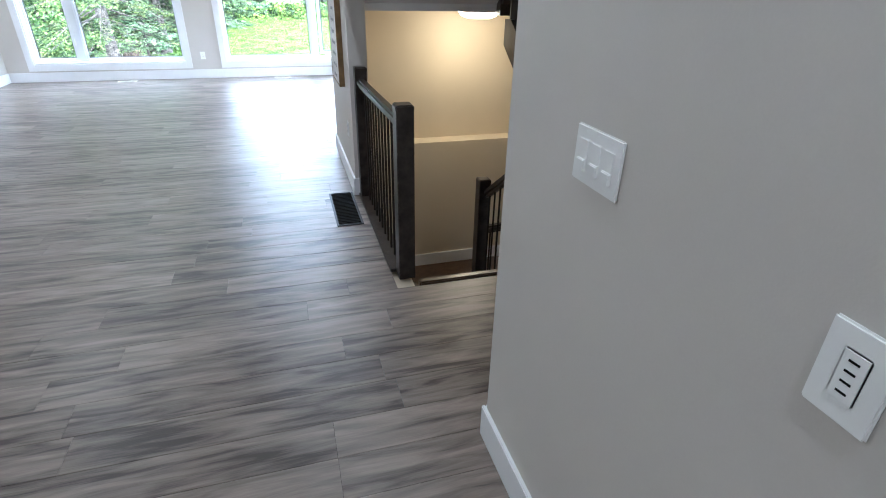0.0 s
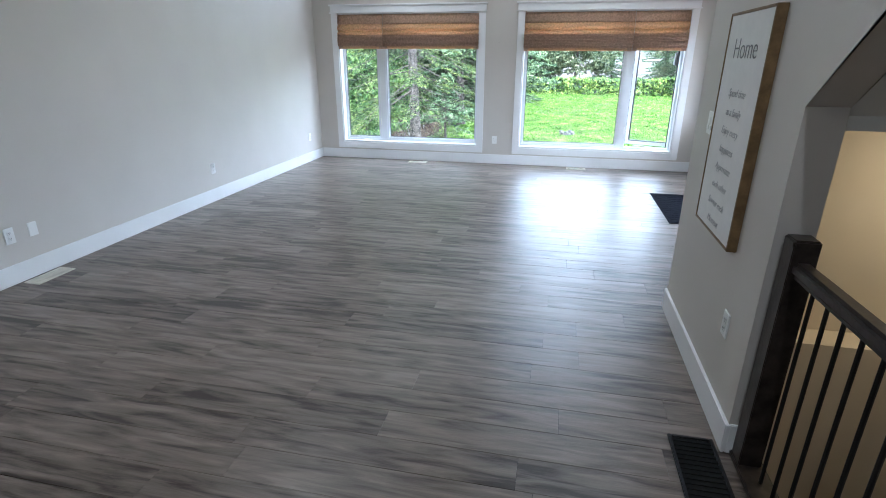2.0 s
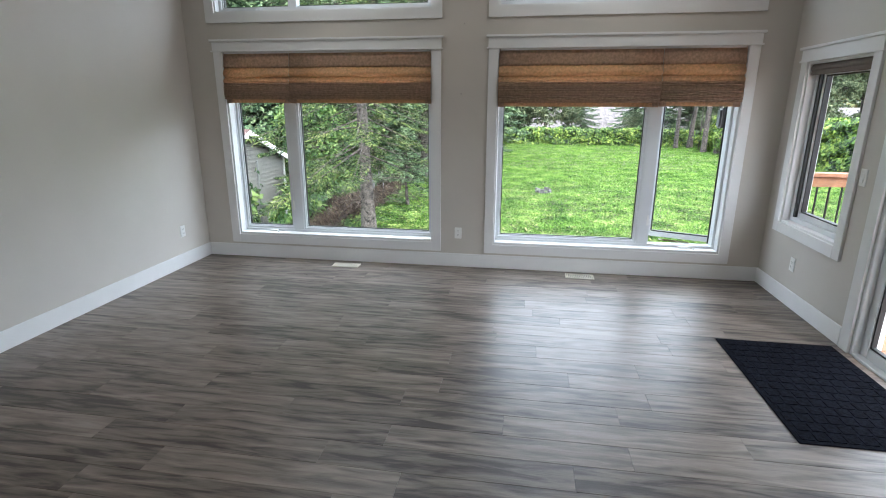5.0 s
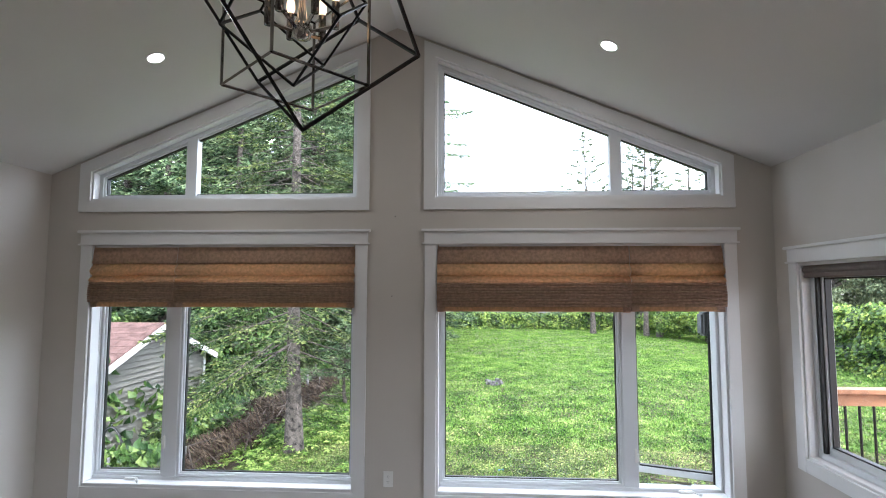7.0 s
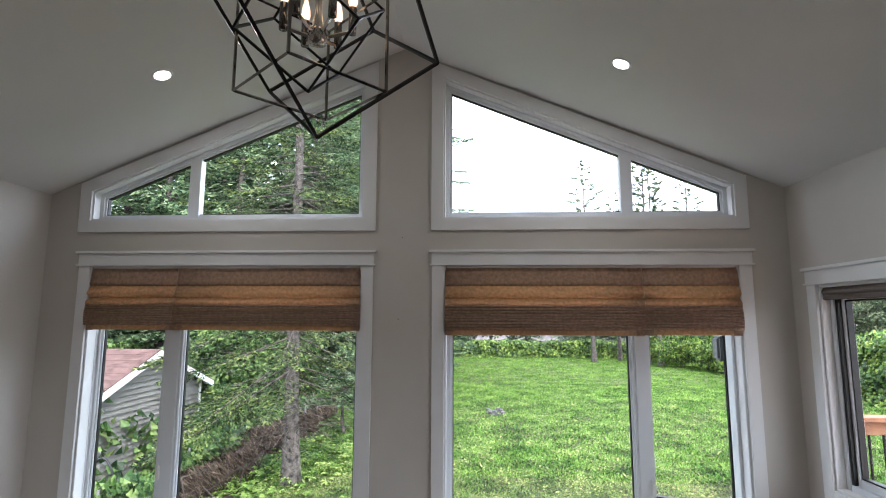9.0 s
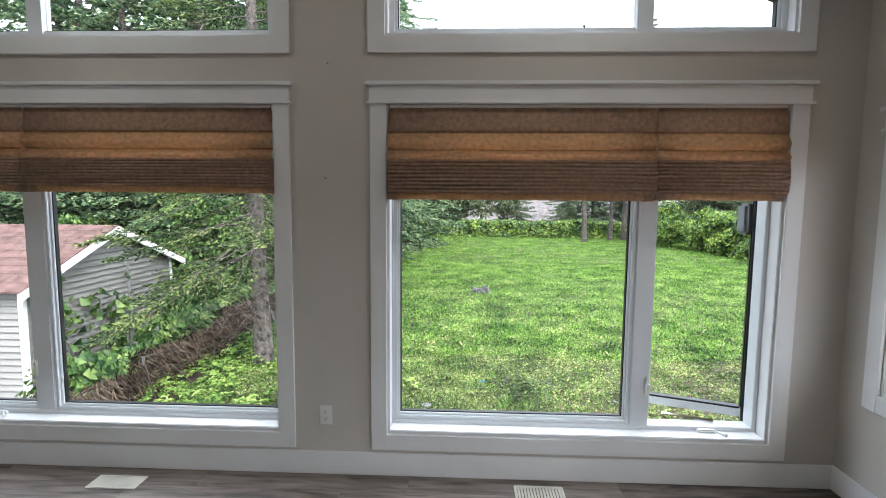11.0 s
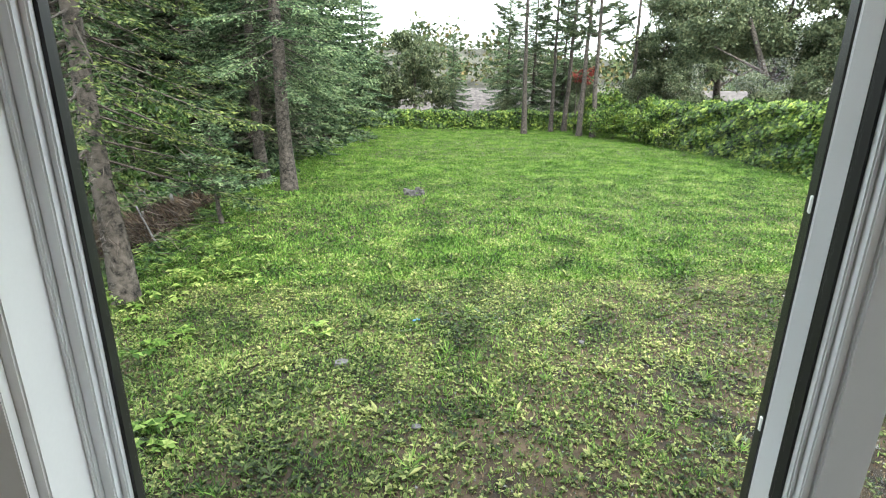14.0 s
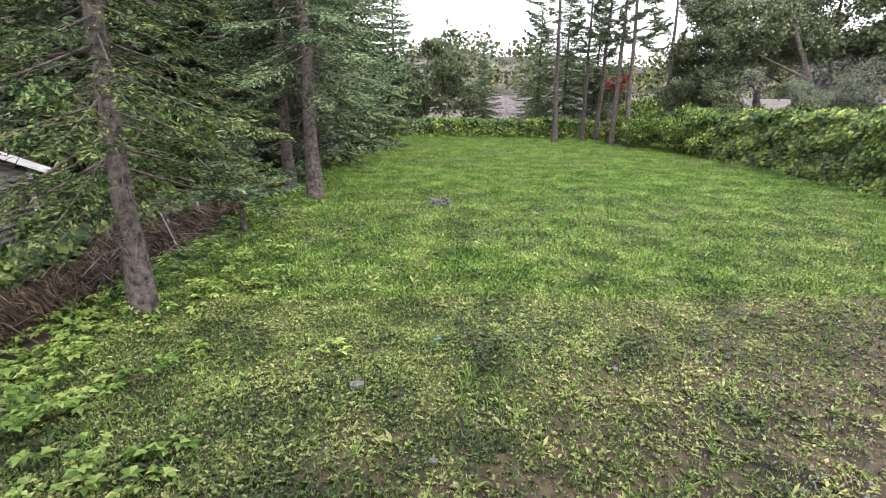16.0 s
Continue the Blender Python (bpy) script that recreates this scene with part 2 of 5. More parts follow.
def add_rod(bm, a, b, r0, r1=None, n=10):
    a, b = Vector(a), Vector(b)
    r1 = r0 if r1 is None else r1
    q = (b - a).to_track_quat("Z", "Y").to_matrix()
    ring = [[bm.verts.new(p + q @ Vector((r * math.cos(2 * math.pi * i / n), r * math.sin(2 * math.pi * i / n), 0))) for i in range(n)] for p, r in ((a, r0), (b, r1))]
    for i in range(n):
        bm.faces.new((ring[0][i], ring[0][(i + 1) % n], ring[1][(i + 1) % n], ring[1][i]))
    bm.faces.new(ring[0][::-1])
    bm.faces.new(ring[1])


def add_bar(bm, a, b, w):
    """A square bar between two points."""
    add_rod(bm, a, b, w * 0.7071, n=4)


def add_lathe(bm, profile, at, n=24):
    rows = [[bm.verts.new((at[0] + r * math.cos(2 * math.pi * i / n), at[1] + r * math.sin(2 * math.pi * i / n), at[2] + z)) for i in range(n)] for r, z in profile]
    for a, b in zip(rows, rows[1:]):
        for i in range(n):
            bm.faces.new((a[i], a[(i + 1) % n], b[(i + 1) % n], b[i]))
    bm.faces.new(rows[0][::-1])
    bm.faces.new(rows[-1])


def frame_bm(x0, x1, z0, z1, w, y0, y1, bevel=0.003, top=True):
    """Four boxes round an opening in the xz plane."""
    bm = bmesh.new()
    add_box(bm, x0, x0 + w, y0, y1, z0, z1, bevel)
    add_box(bm, x1 - w, x1, y0, y1, z0, z1, bevel)
    add_box(bm, x0 + w, x1 - w, y0, y1, z0, z0 + w, bevel)
    if top:
        add_box(bm, x0 + w, x1 - w, y0, y1, z1 - w, z1, bevel)
    return bm


def pane(name, x0, x1, z0, z1, y, parent):
    ob = part(name, box_bm(x0, x1, y, y + 0.006, z0, z1), M_GLASS, parent)
    ob.visible_shadow = False
    return ob


# ---- structure: the house ----
XL, XR, YW = -3.385, 2.437, 10.61
RIDGE, SLOPE, EAVE = -0.477, 0.41, 2.768


def roof_z(x):
    return EAVE + SLOPE * (XR - RIDGE) - SLOPE * abs(x - RIDGE)


tagged(part("wall_west", box_bm(XL - 0.2, XL, -3.2, YW, -0.3, EAVE + 0.1), M_WALL), "warm white painted plaster wall", "wall", kind="structure")
tagged(part("wall_south", box_bm(XL - 0.2, 3.6, -3.2, -3.0, -0.3, 4.2), M_WALL), "warm white painted plaster wall", "wall", kind="structure")

# north gable wall with two windows and two trapezoid lights over them
O1, O2 = (-2.992, -0.79), (-0.155, 2.06)
G1, G2 = (-3.03, -0.785), (-0.16, 2.06)
ZB, ZT, ZG = 0.252, 2.175, 2.545


def light_top(x):
    return roof_z(x) - 0.125


bm = bmesh.new()
Y0, Y1 = YW, YW + 0.2
add_box(bm, XL - 0.2, O1[0], Y0, Y1, -1.6, 2.36)
add_box(bm, O1[1], O2[0], Y0, Y1, -1.6, 2.36)
add_box(bm, O2[1], XR + 0.2, Y0, Y1, -1.6, 2.36)
for o in (O1, O2):
    add_box(bm, o[0], o[1], Y0, Y1, -1.6, ZB)
    add_box(bm, o[0], o[1], Y0, Y1, ZT, 2.36)
add_prism(bm, [(XL - 0.2, 2.36), (G1[0], 2.36), (G1[0], roof_z(G1[0]) + 0.05), (XL - 0.2, roof_z(XL) + 0.05)], Y0, Y1)
add_prism(bm, [(G1[1], 2.36), (G2[0], 2.36), (G2[0], roof_z(G2[0]) + 0.05), (RIDGE, roof_z(RIDGE) + 0.05), (G1[1], roof_z(G1[1]) + 0.05)], Y0, Y1)
add_prism(bm, [(G2[1], 2.36), (XR + 0.2, 2.36), (XR + 0.2, roof_z(XR) + 0.05), (G2[1], roof_z(G2[1]) + 0.05)], Y0, Y1)
for g in (G1, G2):
    add_box(bm, g[0], g[1], Y0, Y1, 2.36, ZG)
    add_prism(bm, [(g[0], light_top(g[0])), (g[1], light_top(g[1])), (g[1], roof_z(g[1]) + 0.05), (g[0], roof_z(g[0]) + 0.05)], Y0, Y1)
tagged(part("wall_north", bm, M_WALL), "warm white gable wall with four window openings", "wall", kind="structure")

# east wall with a casement window and a sliding door
W3, D3 = (9.455, 10.335, 0.66, 2.01), (7.25, 9.06, 0.0, 2.03)
bm = bmesh.new()
X0, X1 = XR, XR + 0.2
add_box(bm, X0, X1, W3[1], YW, -0.3, EAVE + 0.1)
add_box(bm, X0, X1, W3[0], W3[1], -0.3, W3[2])
add_box(bm, X0, X1, W3[0], W3[1], W3[3], EAVE + 0.1)
add_box(bm, X0, X1, D3[1], W3[0], -0.3, EAVE + 0.1)
add_box(bm, X0, X1, D3[0], D3[1], D3[3], EAVE + 0.1)
add_box(bm, X0, X1, D3[0], D3[1], -0.3, -0.02)
add_box(bm, X0, X1, 5.9, D3[0], -0.3, EAVE + 0.1)
tagged(part("wall_east", bm, M_WALL), "warm white wall with a window and a sliding door", "wall", kind="structure")

# ceiling: two slopes over the room
bm = bmesh.new()
for xa, xb in ((XL - 0.2, RIDGE), (RIDGE, 3.6)):
    za, zb = roof_z(xa), roof_z(xb)
    add_prism(bm, [(xa, za), (xb, zb), (xb, zb + 0.15), (xa, za + 0.15)], -3.2, YW + 0.25)
tagged(part("ceiling", bm, M_CEIL), "white vaulted plaster ceiling", "ceiling", kind="structure")

# wall beside the stairwell that carries the sign; above the stair its edge slopes
SX, SN, SF = 1.205, 4.54, 5.905


def soffit_z(y):
    return 1.49 - 0.83 * (y - 4.46)


bm = bmesh.new()
add_prism(bm, [(SN, -1.2), (SF, -1.2), (SF, 3.4), (2.0, 3.4), (2.0, soffit_z(2.0)), (SN, soffit_z(SN))], SX, SX + 0.135, "x")
tagged(part("wall_stair", bm, M_WALL), "white wall between living room and stairwell", "wall", kind="structure")
bm = bmesh.new()
add_box(bm, SX + 0.135, XR + 1.2, SF - 0.12, SF, -1.6, 4.2)
tagged(part("wall_alcove", bm, M_WALL), "white wall closing the stairwell", "wall", kind="structure")
# wall with the switches
tagged(part("wall_hall", box_bm(1.33, 1.45, -3.0, 1.93, -0.3, 4.0), M_WALL), "white wall end with switch plates", "wall", kind="structure")
tagged(part("wall_hall_back", box_bm(1.45, 3.5, 1.78, 1.93, -1.6, 4.0), M_WALL), "white wall behind the stairs", "wall", kind="structure")

# stairwell
LAND = -1.12
bm = bmesh.new()
add_box(bm, SX + 0.135, 3.5, 5.24, SF - 0.12, -1.6, 0.185)
add_box(bm, SX + 0.135, 3.5, 5.42, SF - 0.12, 0.185, 1.6)
tagged(part("wall_stairwell_north", bm, M_YELLOW), "cream stairwell wall with a deep ledge", "wall", kind="structure")
tagged(part("wall_stairwell_east", box_bm(3.38, 3.5, 2.0, SF - 0.12, -1.6, 4.0), M_YELLOW), "cream stairwell wall", "wall", kind="structure")
tagged(part("wall_stairwell_west", box_bm(SX + 0.02, SX + 0.135, 3.1, SN, -1.6, -0.03), M_YELLOW), "cream wall under the floor edge", "wall", kind="structure")
bm = bmesh.new()
add_box(bm, SX + 0.135, 3.38, 4.575, 5.42, 1.345, 1.45)
tagged(part("ceiling_stairwell", bm, M_CEIL), "low white stairwell ceiling", "ceiling", kind="structure")
bm = bmesh.new()
add_prism(bm, [(4.575, soffit_z(4.575)), (4.575, soffit_z(4.575) + 0.12), (2.0, soffit_z(2.0) + 0.12), (2.0, soffit_z(2.0))], SX + 0.135, 2.36, "x")
tagged(part("ceiling_soffit", bm, M_CEIL), "sloped plaster soffit under the upper stairs", "ceiling", kind="structure")

# baseboards
bm = bmesh.new()
H, T = 0.142, 0.016


def skirt(bm, x0, x1, y0, y1):
    add_box(bm, x0, x1, y0, y1, 0.0, H, 0.004)


skirt(bm, XL, XL + T, -3.0, YW)
skirt(bm, XL + T, XR - T, YW - T, YW)
skirt(bm, XR - T, XR, 9.17, YW - 0.0)
skirt(bm, SX - T, SX, SN - T, SF + T)
skirt(bm, SX, SX + 0.08, SN - T, SN)
skirt(bm, SX, XR, SF, SF + T)
skirt(bm, 1.33 - T, 1.33, -3.0, 1.93 + T)
skirt(bm, 1.33, 3.36, 1.93, 1.93 + T)
add_box(bm, SX + 0.135, 3.38, 5.224, 5.24, LAND, LAND + 0.13, 0.004)
add_box(bm, 3.364, 3.38, 3.6, 5.224, LAND, LAND + 0.13, 0.004)
tagged(part("baseboard", bm, M_TRIM), "white painted baseboard", "baseboard", kind="structure")


# ---- windows ----
def casing(win, x0, x1, z0, z1, y, head=True):
    """Flat casing boards with a capped head."""
    w, d = 0.088, 0.02
    part("casing", box_bm(x0 - w, x0 + 0.004, y - d, y, z0 - w, z1, 0.002), M_TRIM, win)
    part("casing", box_bm(x1 - 0.004, x1 + w, y - d, y, z0 - w, z1, 0.002), M_TRIM, win)
    part("casing", box_bm(x0 + 0.004, x1 - 0.004, y - d, y, z0 - w, z0 + 0.004, 0.002), M_TRIM, win)
    part("head_casing", box_bm(x0 - w - 0.004, x1 + w + 0.004, y - d - 0.004, y, z1 + 0.012, z1 + 0.1, 0.002), M_TRIM, win)
    part("bead", box_bm(x0 - w - 0.02, x1 + w + 0.02, y - d - 0.014, y, z1, z1 + 0.014, 0.004), M_TRIM, win)
    part("cap", box_bm(x0 - w - 0.024, x1 + w + 0.024, y - d - 0.022, y, z1 + 0.1, z1 + 0.122, 0.004), M_TRIM, win)


def crank(win, x, y, z, flip=1):
    bm = bmesh.new()
    add_box(bm, x - 0.06, x + 0.05, y - 0.035, y, z, z + 0.018, 0.008)
    c = part("crank", bm, M_PLASTIC, win, "white folding window crank")
    bm = bmesh.new()
    add_rod(bm, (x + 0.04 * flip, y - 0.04, z + 0.016), (x + 0.085 * flip, y - 0.075, z + 0.004), 0.006)
    add_rod(bm, (x + 0.085 * flip, y - 0.075, z + 0.0), (x + 0.085 * flip, y - 0.075, z + 0.018), 0.008)
    part("crank_handle", bm, M_PLASTIC, c)


def sash_lock(win, x, y, z):
    bm = bmesh.new()
    add_box(bm, x - 0.009, x + 0.009, y - 0.016, y, z - 0.055, z + 0.055, 0.006)
    add_box(bm, x - 0.006, x + 0.02, y - 0.026, y - 0.014, z - 0.045, z + 0.02, 0.005)
    part("sash_lock", bm, M_PLASTIC, win)


def stepped_frame(name, x0, x1, z0, z1, y, parent):
    """A fixed light: stepped glazing beads and a black gasket round the pane."""
    part(name, frame_bm(x0, x1, z0, z1, 0.022, y, y + 0.07), M_VINYL, parent)
    part("glazing_bead", frame_bm(x0 + 0.022, x1 - 0.022, z0 + 0.022, z1 - 0.022, 0.013, y + 0.016, y + 0.06), M_VINYL, parent)
    part("gasket", frame_bm(x0 + 0.035, x1 - 0.035, z0 + 0.035, z1 - 0.035, 0.007, y + 0.03, y + 0.055, 0), M_GASKET, parent)
    pane("pane", x0 + 0.041, x1 - 0.041, z0 + 0.041, z1 - 0.041, y + 0.038, parent)


def big_window(name, o, mull, open_side, label, sides=(0.03, 0.044)):
    """A fixed light beside a casement, in a deep white jamb. mull: the mullion's span."""
    win = thing(name, ((o[0] + o[1]) / 2, YW, ZB), label, "window", kind="structure")
    casing(win, o[0], o[1], ZB, ZT, YW)
    part("jamb", frame_bm(o[0] - 0.0, o[1] + 0.0, ZB, ZT, 0.02, YW + 0.001, YW + 0.19), M_TRIM, win)
    part("window_sill", box_bm(o[0] + 0.02, o[1] - 0.02, YW - 0.008, YW + 0.105, ZB + 0.018, ZB + 0.03, 0.004), M_TRIM, win)
    yf = YW + 0.095
    a, b = o[0] + sides[0], o[1] - sides[1]
    z0, z1 = ZB + 0.054, ZT - 0.054
    part("window_frame", (lambda q: (add_box(q, o[0] + 0.02, a, yf, yf + 0.1, ZB + 0.02, ZT - 0.02, 0.003), add_box(q, b, o[1] - 0.02, yf, yf + 0.1, ZB + 0.02, ZT - 0.02, 0.003), add_box(q, a, b, yf, yf + 0.1, ZB + 0.02, z0, 0.003), add_box(q, a, b, yf, yf + 0.1, z1, ZT - 0.02, 0.003), q)[-1])(bmesh.new()), M_VINYL, win)
    part("mullion", box_bm(mull[0], mull[1], yf + 0.002, yf + 0.1, z0, z1, 0.004), M_VINYL, win)
    if open_side > 0:
        fx, cx = (a, mull[0]), (mull[1], b)
    else:
        fx, cx = (mull[1], b), (a, mull[0])
    stepped_frame("fixed_frame", fx[0], fx[1], z0, z1, yf + 0.01, win)
    return win, cx, z0, z1, yf


win1, cx, z0, z1, yf = big_window("window_1", O1, (-2.385, -2.27), -1, "white vinyl window with a closed casement", (0.024, 0.026))
stepped_frame("casement_sash", cx[0], cx[1], z0, z1, yf + 0.02, win1)
crank(win1, -2.62, YW + 0.095, ZB + 0.031)
sash_lock(win1, -2.37, yf + 0.002, 0.58)

win2, cx, z0, z1, yf = big_window("window_2", O2, (1.296, 1.408), 1, "white vinyl window with a casement swung open")
# the open sash turns outward about its far upright
hx, hy, ang = 2.078, 10.84, radians(-20.5)
sash = thing("casement_sash", (hx, hy, z0), "white casement sash swung outward")
sash.parent = None
w = 0.66
bm = bmesh.new()
for (xa, xb, za, zb) in ((-w, -w + 0.05, 0, z1 - z0 - 0.02), (-0.05, 0, 0, z1 - z0 - 0.02), (-w + 0.05, -0.05, 0, 0.05), (-w + 0.05, -0.05, z1 - z0 - 0.07, z1 - z0 - 0.02)):
    add_box(bm, xa, xb, -0.02, 0.035, za + 0.01, zb + 0.01, 0.003)
me = mesh_of(bm, "sash_frame")
bm = bmesh.new()
for (xa, xb, za, zb) in ((-w + 0.05, -w + 0.06, 0.06, z1 - z0 - 0.07), (-0.06, -0.05, 0.06, z1 - z0 - 0.07), (-w + 0.06, -0.06, 0.05, 0.062), (-w + 0.06, -0.06, z1 - z0 - 0.072, z1 - z0 - 0.06)):
    add_box(bm, xa, xb, -0.012, 0.03, za + 0.01, zb + 0.01)
me2 = mesh_of(bm, "sash_gasket")
bm = bmesh.new()
add_box(bm, -w + 0.055, -0.055, 0.006, 0.012, 0.06, z1 - z0 - 0.06)
me3 = mesh_of(bm, "sash_pane")
bm = bmesh.new()
add_box(bm, -w - 0.006, -w + 0.0, -0.016, 0.03, 0.012, z1 - z0 - 0.012)
add_box(bm, -0.004, 0.012, -0.03, 0.034, 0.012, z1 - z0 - 0.012)
me4 = mesh_of(bm, "sash_seal")
bm = bmesh.new()
for zz in (0.28, 0.92, 1.5):
    add_box(bm, -w - 0.01, -w - 0.004, -0.012, 0.002, zz, zz + 0.045, 0.002)
me5 = mesh_of(bm, "keeper")
sash.rotation_euler = (0, 0, ang)
sash.parent = win2
sash.location = Vector((hx, hy, z0)) - ORIGIN[win2.name]
for nm, mesh, mt in (("sash_frame", me, M_VINYL), ("sash_gasket", me2, M_GASKET), ("sash_pane", me3, M_GLASS), ("sash_seal", me4, M_GASKET), ("keeper", me5, M_PLASTIC)):
    mesh.materials.append(mt)
    ob = new(nm, mesh)
    ob.parent = sash
    ob.visible_shadow = nm != "sash_pane"
crank(win2, 1.75, YW + 0.095, ZB + 0.031)
sash_lock(win2, 1.385, yf + 0.002, 0.55)
bm = bmesh.new()
add_bar(bm, (1.82, yf + 0.06, z0 + 0.012), (1.55, yf + 0.17, z0 + 0.012), 0.014)
part("hinge_arm", bm, M_CHROME, win2, "steel casement arm")
bm = bmesh.new()
add_box(bm, 2.006, 2.05, yf + 0.101, yf + 0.113, z0, z1)
part("weather_strip", bm, M_GASKET, win2)


def gable_light(name, g, split, label):
    """A trapezoid light under the slope with one mullion."""
    win = thing(name, ((g[0] + g[1]) / 2, YW, ZG), label, "window", kind="structure")
    def ring(x0, x1, zb, drop, w, ya, yb, nm, mt):
        bm = bmesh.new()
        lt = lambda x: light_top(x) - drop
        wv = w * 1.08
        add_prism(bm, [(x0, zb), (x0 + w, zb), (x0 + w, lt(x0 + w)), (x0, lt(x0))], ya, yb)
        add_prism(bm, [(x1 - w, zb), (x1, zb), (x1, lt(x1)), (x1 - w, lt(x1 - w))], ya, yb)
        add_prism(bm, [(x0 + w, zb), (x1 - w, zb), (x1 - w, zb + w), (x0 + w, zb + w)], ya, yb)
        add_prism(bm, [(x0 + w, lt(x0 + w) - wv), (x1 - w, lt(x1 - w) - wv), (x1 - w, lt(x1 - w)), (x0 + w, lt(x0 + w))], ya, yb)
        part(nm, bm, mt, win)
    ring(g[0] - 0.092, g[1] + 0.092, ZG - 0.092, -0.1, 0.094, YW - 0.02, YW, "casing", M_TRIM)
    ring(g[0], g[1], ZG, 0.0, 0.016, YW + 0.001, YW + 0.16, "jamb", M_TRIM)
    ring(g[0] + 0.016, g[1] - 0.016, ZG + 0.016, 0.018, 0.03, YW + 0.07, YW + 0.15, "window_frame", M_VINYL)
    ring(g[0] + 0.046, g[1] - 0.046, ZG + 0.046, 0.05, 0.016, YW + 0.085, YW + 0.14, "glazing_bead", M_VINYL)
    ring(g[0] + 0.062, g[1] - 0.062, ZG + 0.062, 0.068, 0.006, YW + 0.095, YW + 0.13, "gasket", M_GASKET)
    bm = bmesh.new()
    add_prism(bm, [(split - 0.045, ZG + 0.046), (split + 0.045, ZG + 0.046), (split + 0.045, light_top(split + 0.045) - 0.05), (split - 0.045, light_top(split - 0.045) - 0.05)], YW + 0.072, YW + 0.145)
    part("mullion", bm, M_VINYL, win)
    for a, b in ((g[0] + 0.066, split - 0.045), (split + 0.045, g[1] - 0.066)):
        bm = bmesh.new()
        add_prism(bm, [(a, ZG + 0.064), (b, ZG + 0.064), (b, light_top(b) - 0.072), (a, light_top(a) - 0.072)], YW + 0.108, YW + 0.114)
        part("pane", bm, M_GLASS, win).visible_shadow = False
    return win


gable_light("window_3", G1, -2.22, "white trapezoid window under the sloped ceiling")
gable_light("window_4", G2, 1.28, "white trapezoid window under the sloped ceiling")


# east casement: boards laid out along y, so build turned
def turned(bm):
    """From the layout of a north-wall window (x to the right) to the east wall."""
    bmesh.ops.transform(bm, matrix=Matrix(((0, 1, 0, XR), (-1, 0, 0, 0), (0, 0, 1, 0), (0, 0, 0, 1))), verts=bm.verts)
    return bm


def east(name, bm, mt, parent, label=""):
    return part(name, turned(bm), mt, parent, label)


win5 = thing("window_5", (XR, (W3[0] + W3[1]) / 2, W3[2]), "white casement window with a raised roller shade", "window", kind="structure")
a0, a1, b0, b1 = -W3[1], -W3[0], W3[2], W3[3]
for x0, x1, z0_, z1_ in ((a0 - 0.088, a0 + 0.004, b0 - 0.088, b1), (a1 - 0.004, a1 + 0.088, b0 - 0.088, b1), (a0 + 0.004, a1 - 0.004, b0 - 0.088, b0 + 0.004)):
    east("casing", box_bm(x0, x1, -0.02, 0, z0_, z1_, 0.002), M_TRIM, win5)
east("head_casing", box_bm(a0 - 0.092, a1 + 0.092, -0.024, 0, b1 + 0.012, b1 + 0.1, 0.002), M_TRIM, win5)
east("bead", box_bm(a0 - 0.108, a1 + 0.108, -0.034, 0, b1, b1 + 0.014, 0.004), M_TRIM, win5)
east("cap", box_bm(a0 - 0.112, a1 + 0.112, -0.042, 0, b1 + 0.1, b1 + 0.122, 0.004), M_TRIM, win5)
east("jamb", frame_bm(a0, a1, b0, b1, 0.02, 0.001, 0.16), M_TRIM, win5)
east("window_frame", frame_bm(a0 + 0.02, a1 - 0.02, b0 + 0.02, b1 - 0.02, 0.04, 0.06, 0.16), M_VINYL, win5)
east("casement_sash", frame_bm(a0 + 0.06, a1 - 0.06, b0 + 0.06, b1 - 0.06, 0.045, 0.09, 0.15), M_VINYL, win5)
east("gasket", frame_bm(a0 + 0.105, a1 - 0.105, b0 + 0.105, b1 - 0.105, 0.01, 0.1, 0.14, 0), M_GASKET, win5)
east("weather_strip", box_bm(a0 + 0.06, a0 + 0.085, 0.066, 0.09, b0 + 0.06, b1 - 0.06), M_GASKET, win5)
east("pane", box_bm(a0 + 0.11, a1 - 0.11, 0.115, 0.121, b0 + 0.11, b1 - 0.11), M_GLASS, win5).visible_shadow = False
shade = thing("roller_shade", (XR, (W3[0] + W3[1]) / 2, b1), "taupe fabric roller shade pulled up under the head", "blind")
east("fabric", box_bm(a0 + 0.022, a1 - 0.022, 0.02, 0.026, b1 - 0.09, b1 - 0.02), M_ROLLER, shade)
bm = bmesh.new()
add_rod(bm, (a0 + 0.022, 0.035, b1 - 0.05), (a1 - 0.022, 0.035, b1 - 0.05), 0.026, n=14)
east("roll", bm, M_ROLLER, shade)
east("bottom_bar", box_bm(a0 + 0.022, a1 - 0.022, 0.014, 0.03, b1 - 0.105, b1 - 0.085, 0.004), M_ROLLER, shade)

# sliding door
door = thing("door_1", (XR, (D3[0] + D3[1]) / 2, 0), "white sliding patio door with dark glass", "door", kind="structure")
a0, a1 = -D3[1], -D3[0]
east("casing", box_bm(a0 - 0.1, a0 + 0.004, -0.02, 0, 0, D3[3], 0.002), M_TRIM, door)
east("casing", box_bm(a1 - 0.004, a1 + 0.1, -0.02, 0, 0, D3[3], 0.002), M_TRIM, door)
east("head_casing", box_bm(a0 - 0.104, a1 + 0.104, -0.024, 0, D3[3], D3[3] + 0.1, 0.002), M_TRIM, door)
east("jamb", frame_bm(a0, a1, -0.018, D3[3], 0.03, 0.001, 0.18), M_VINYL, door)
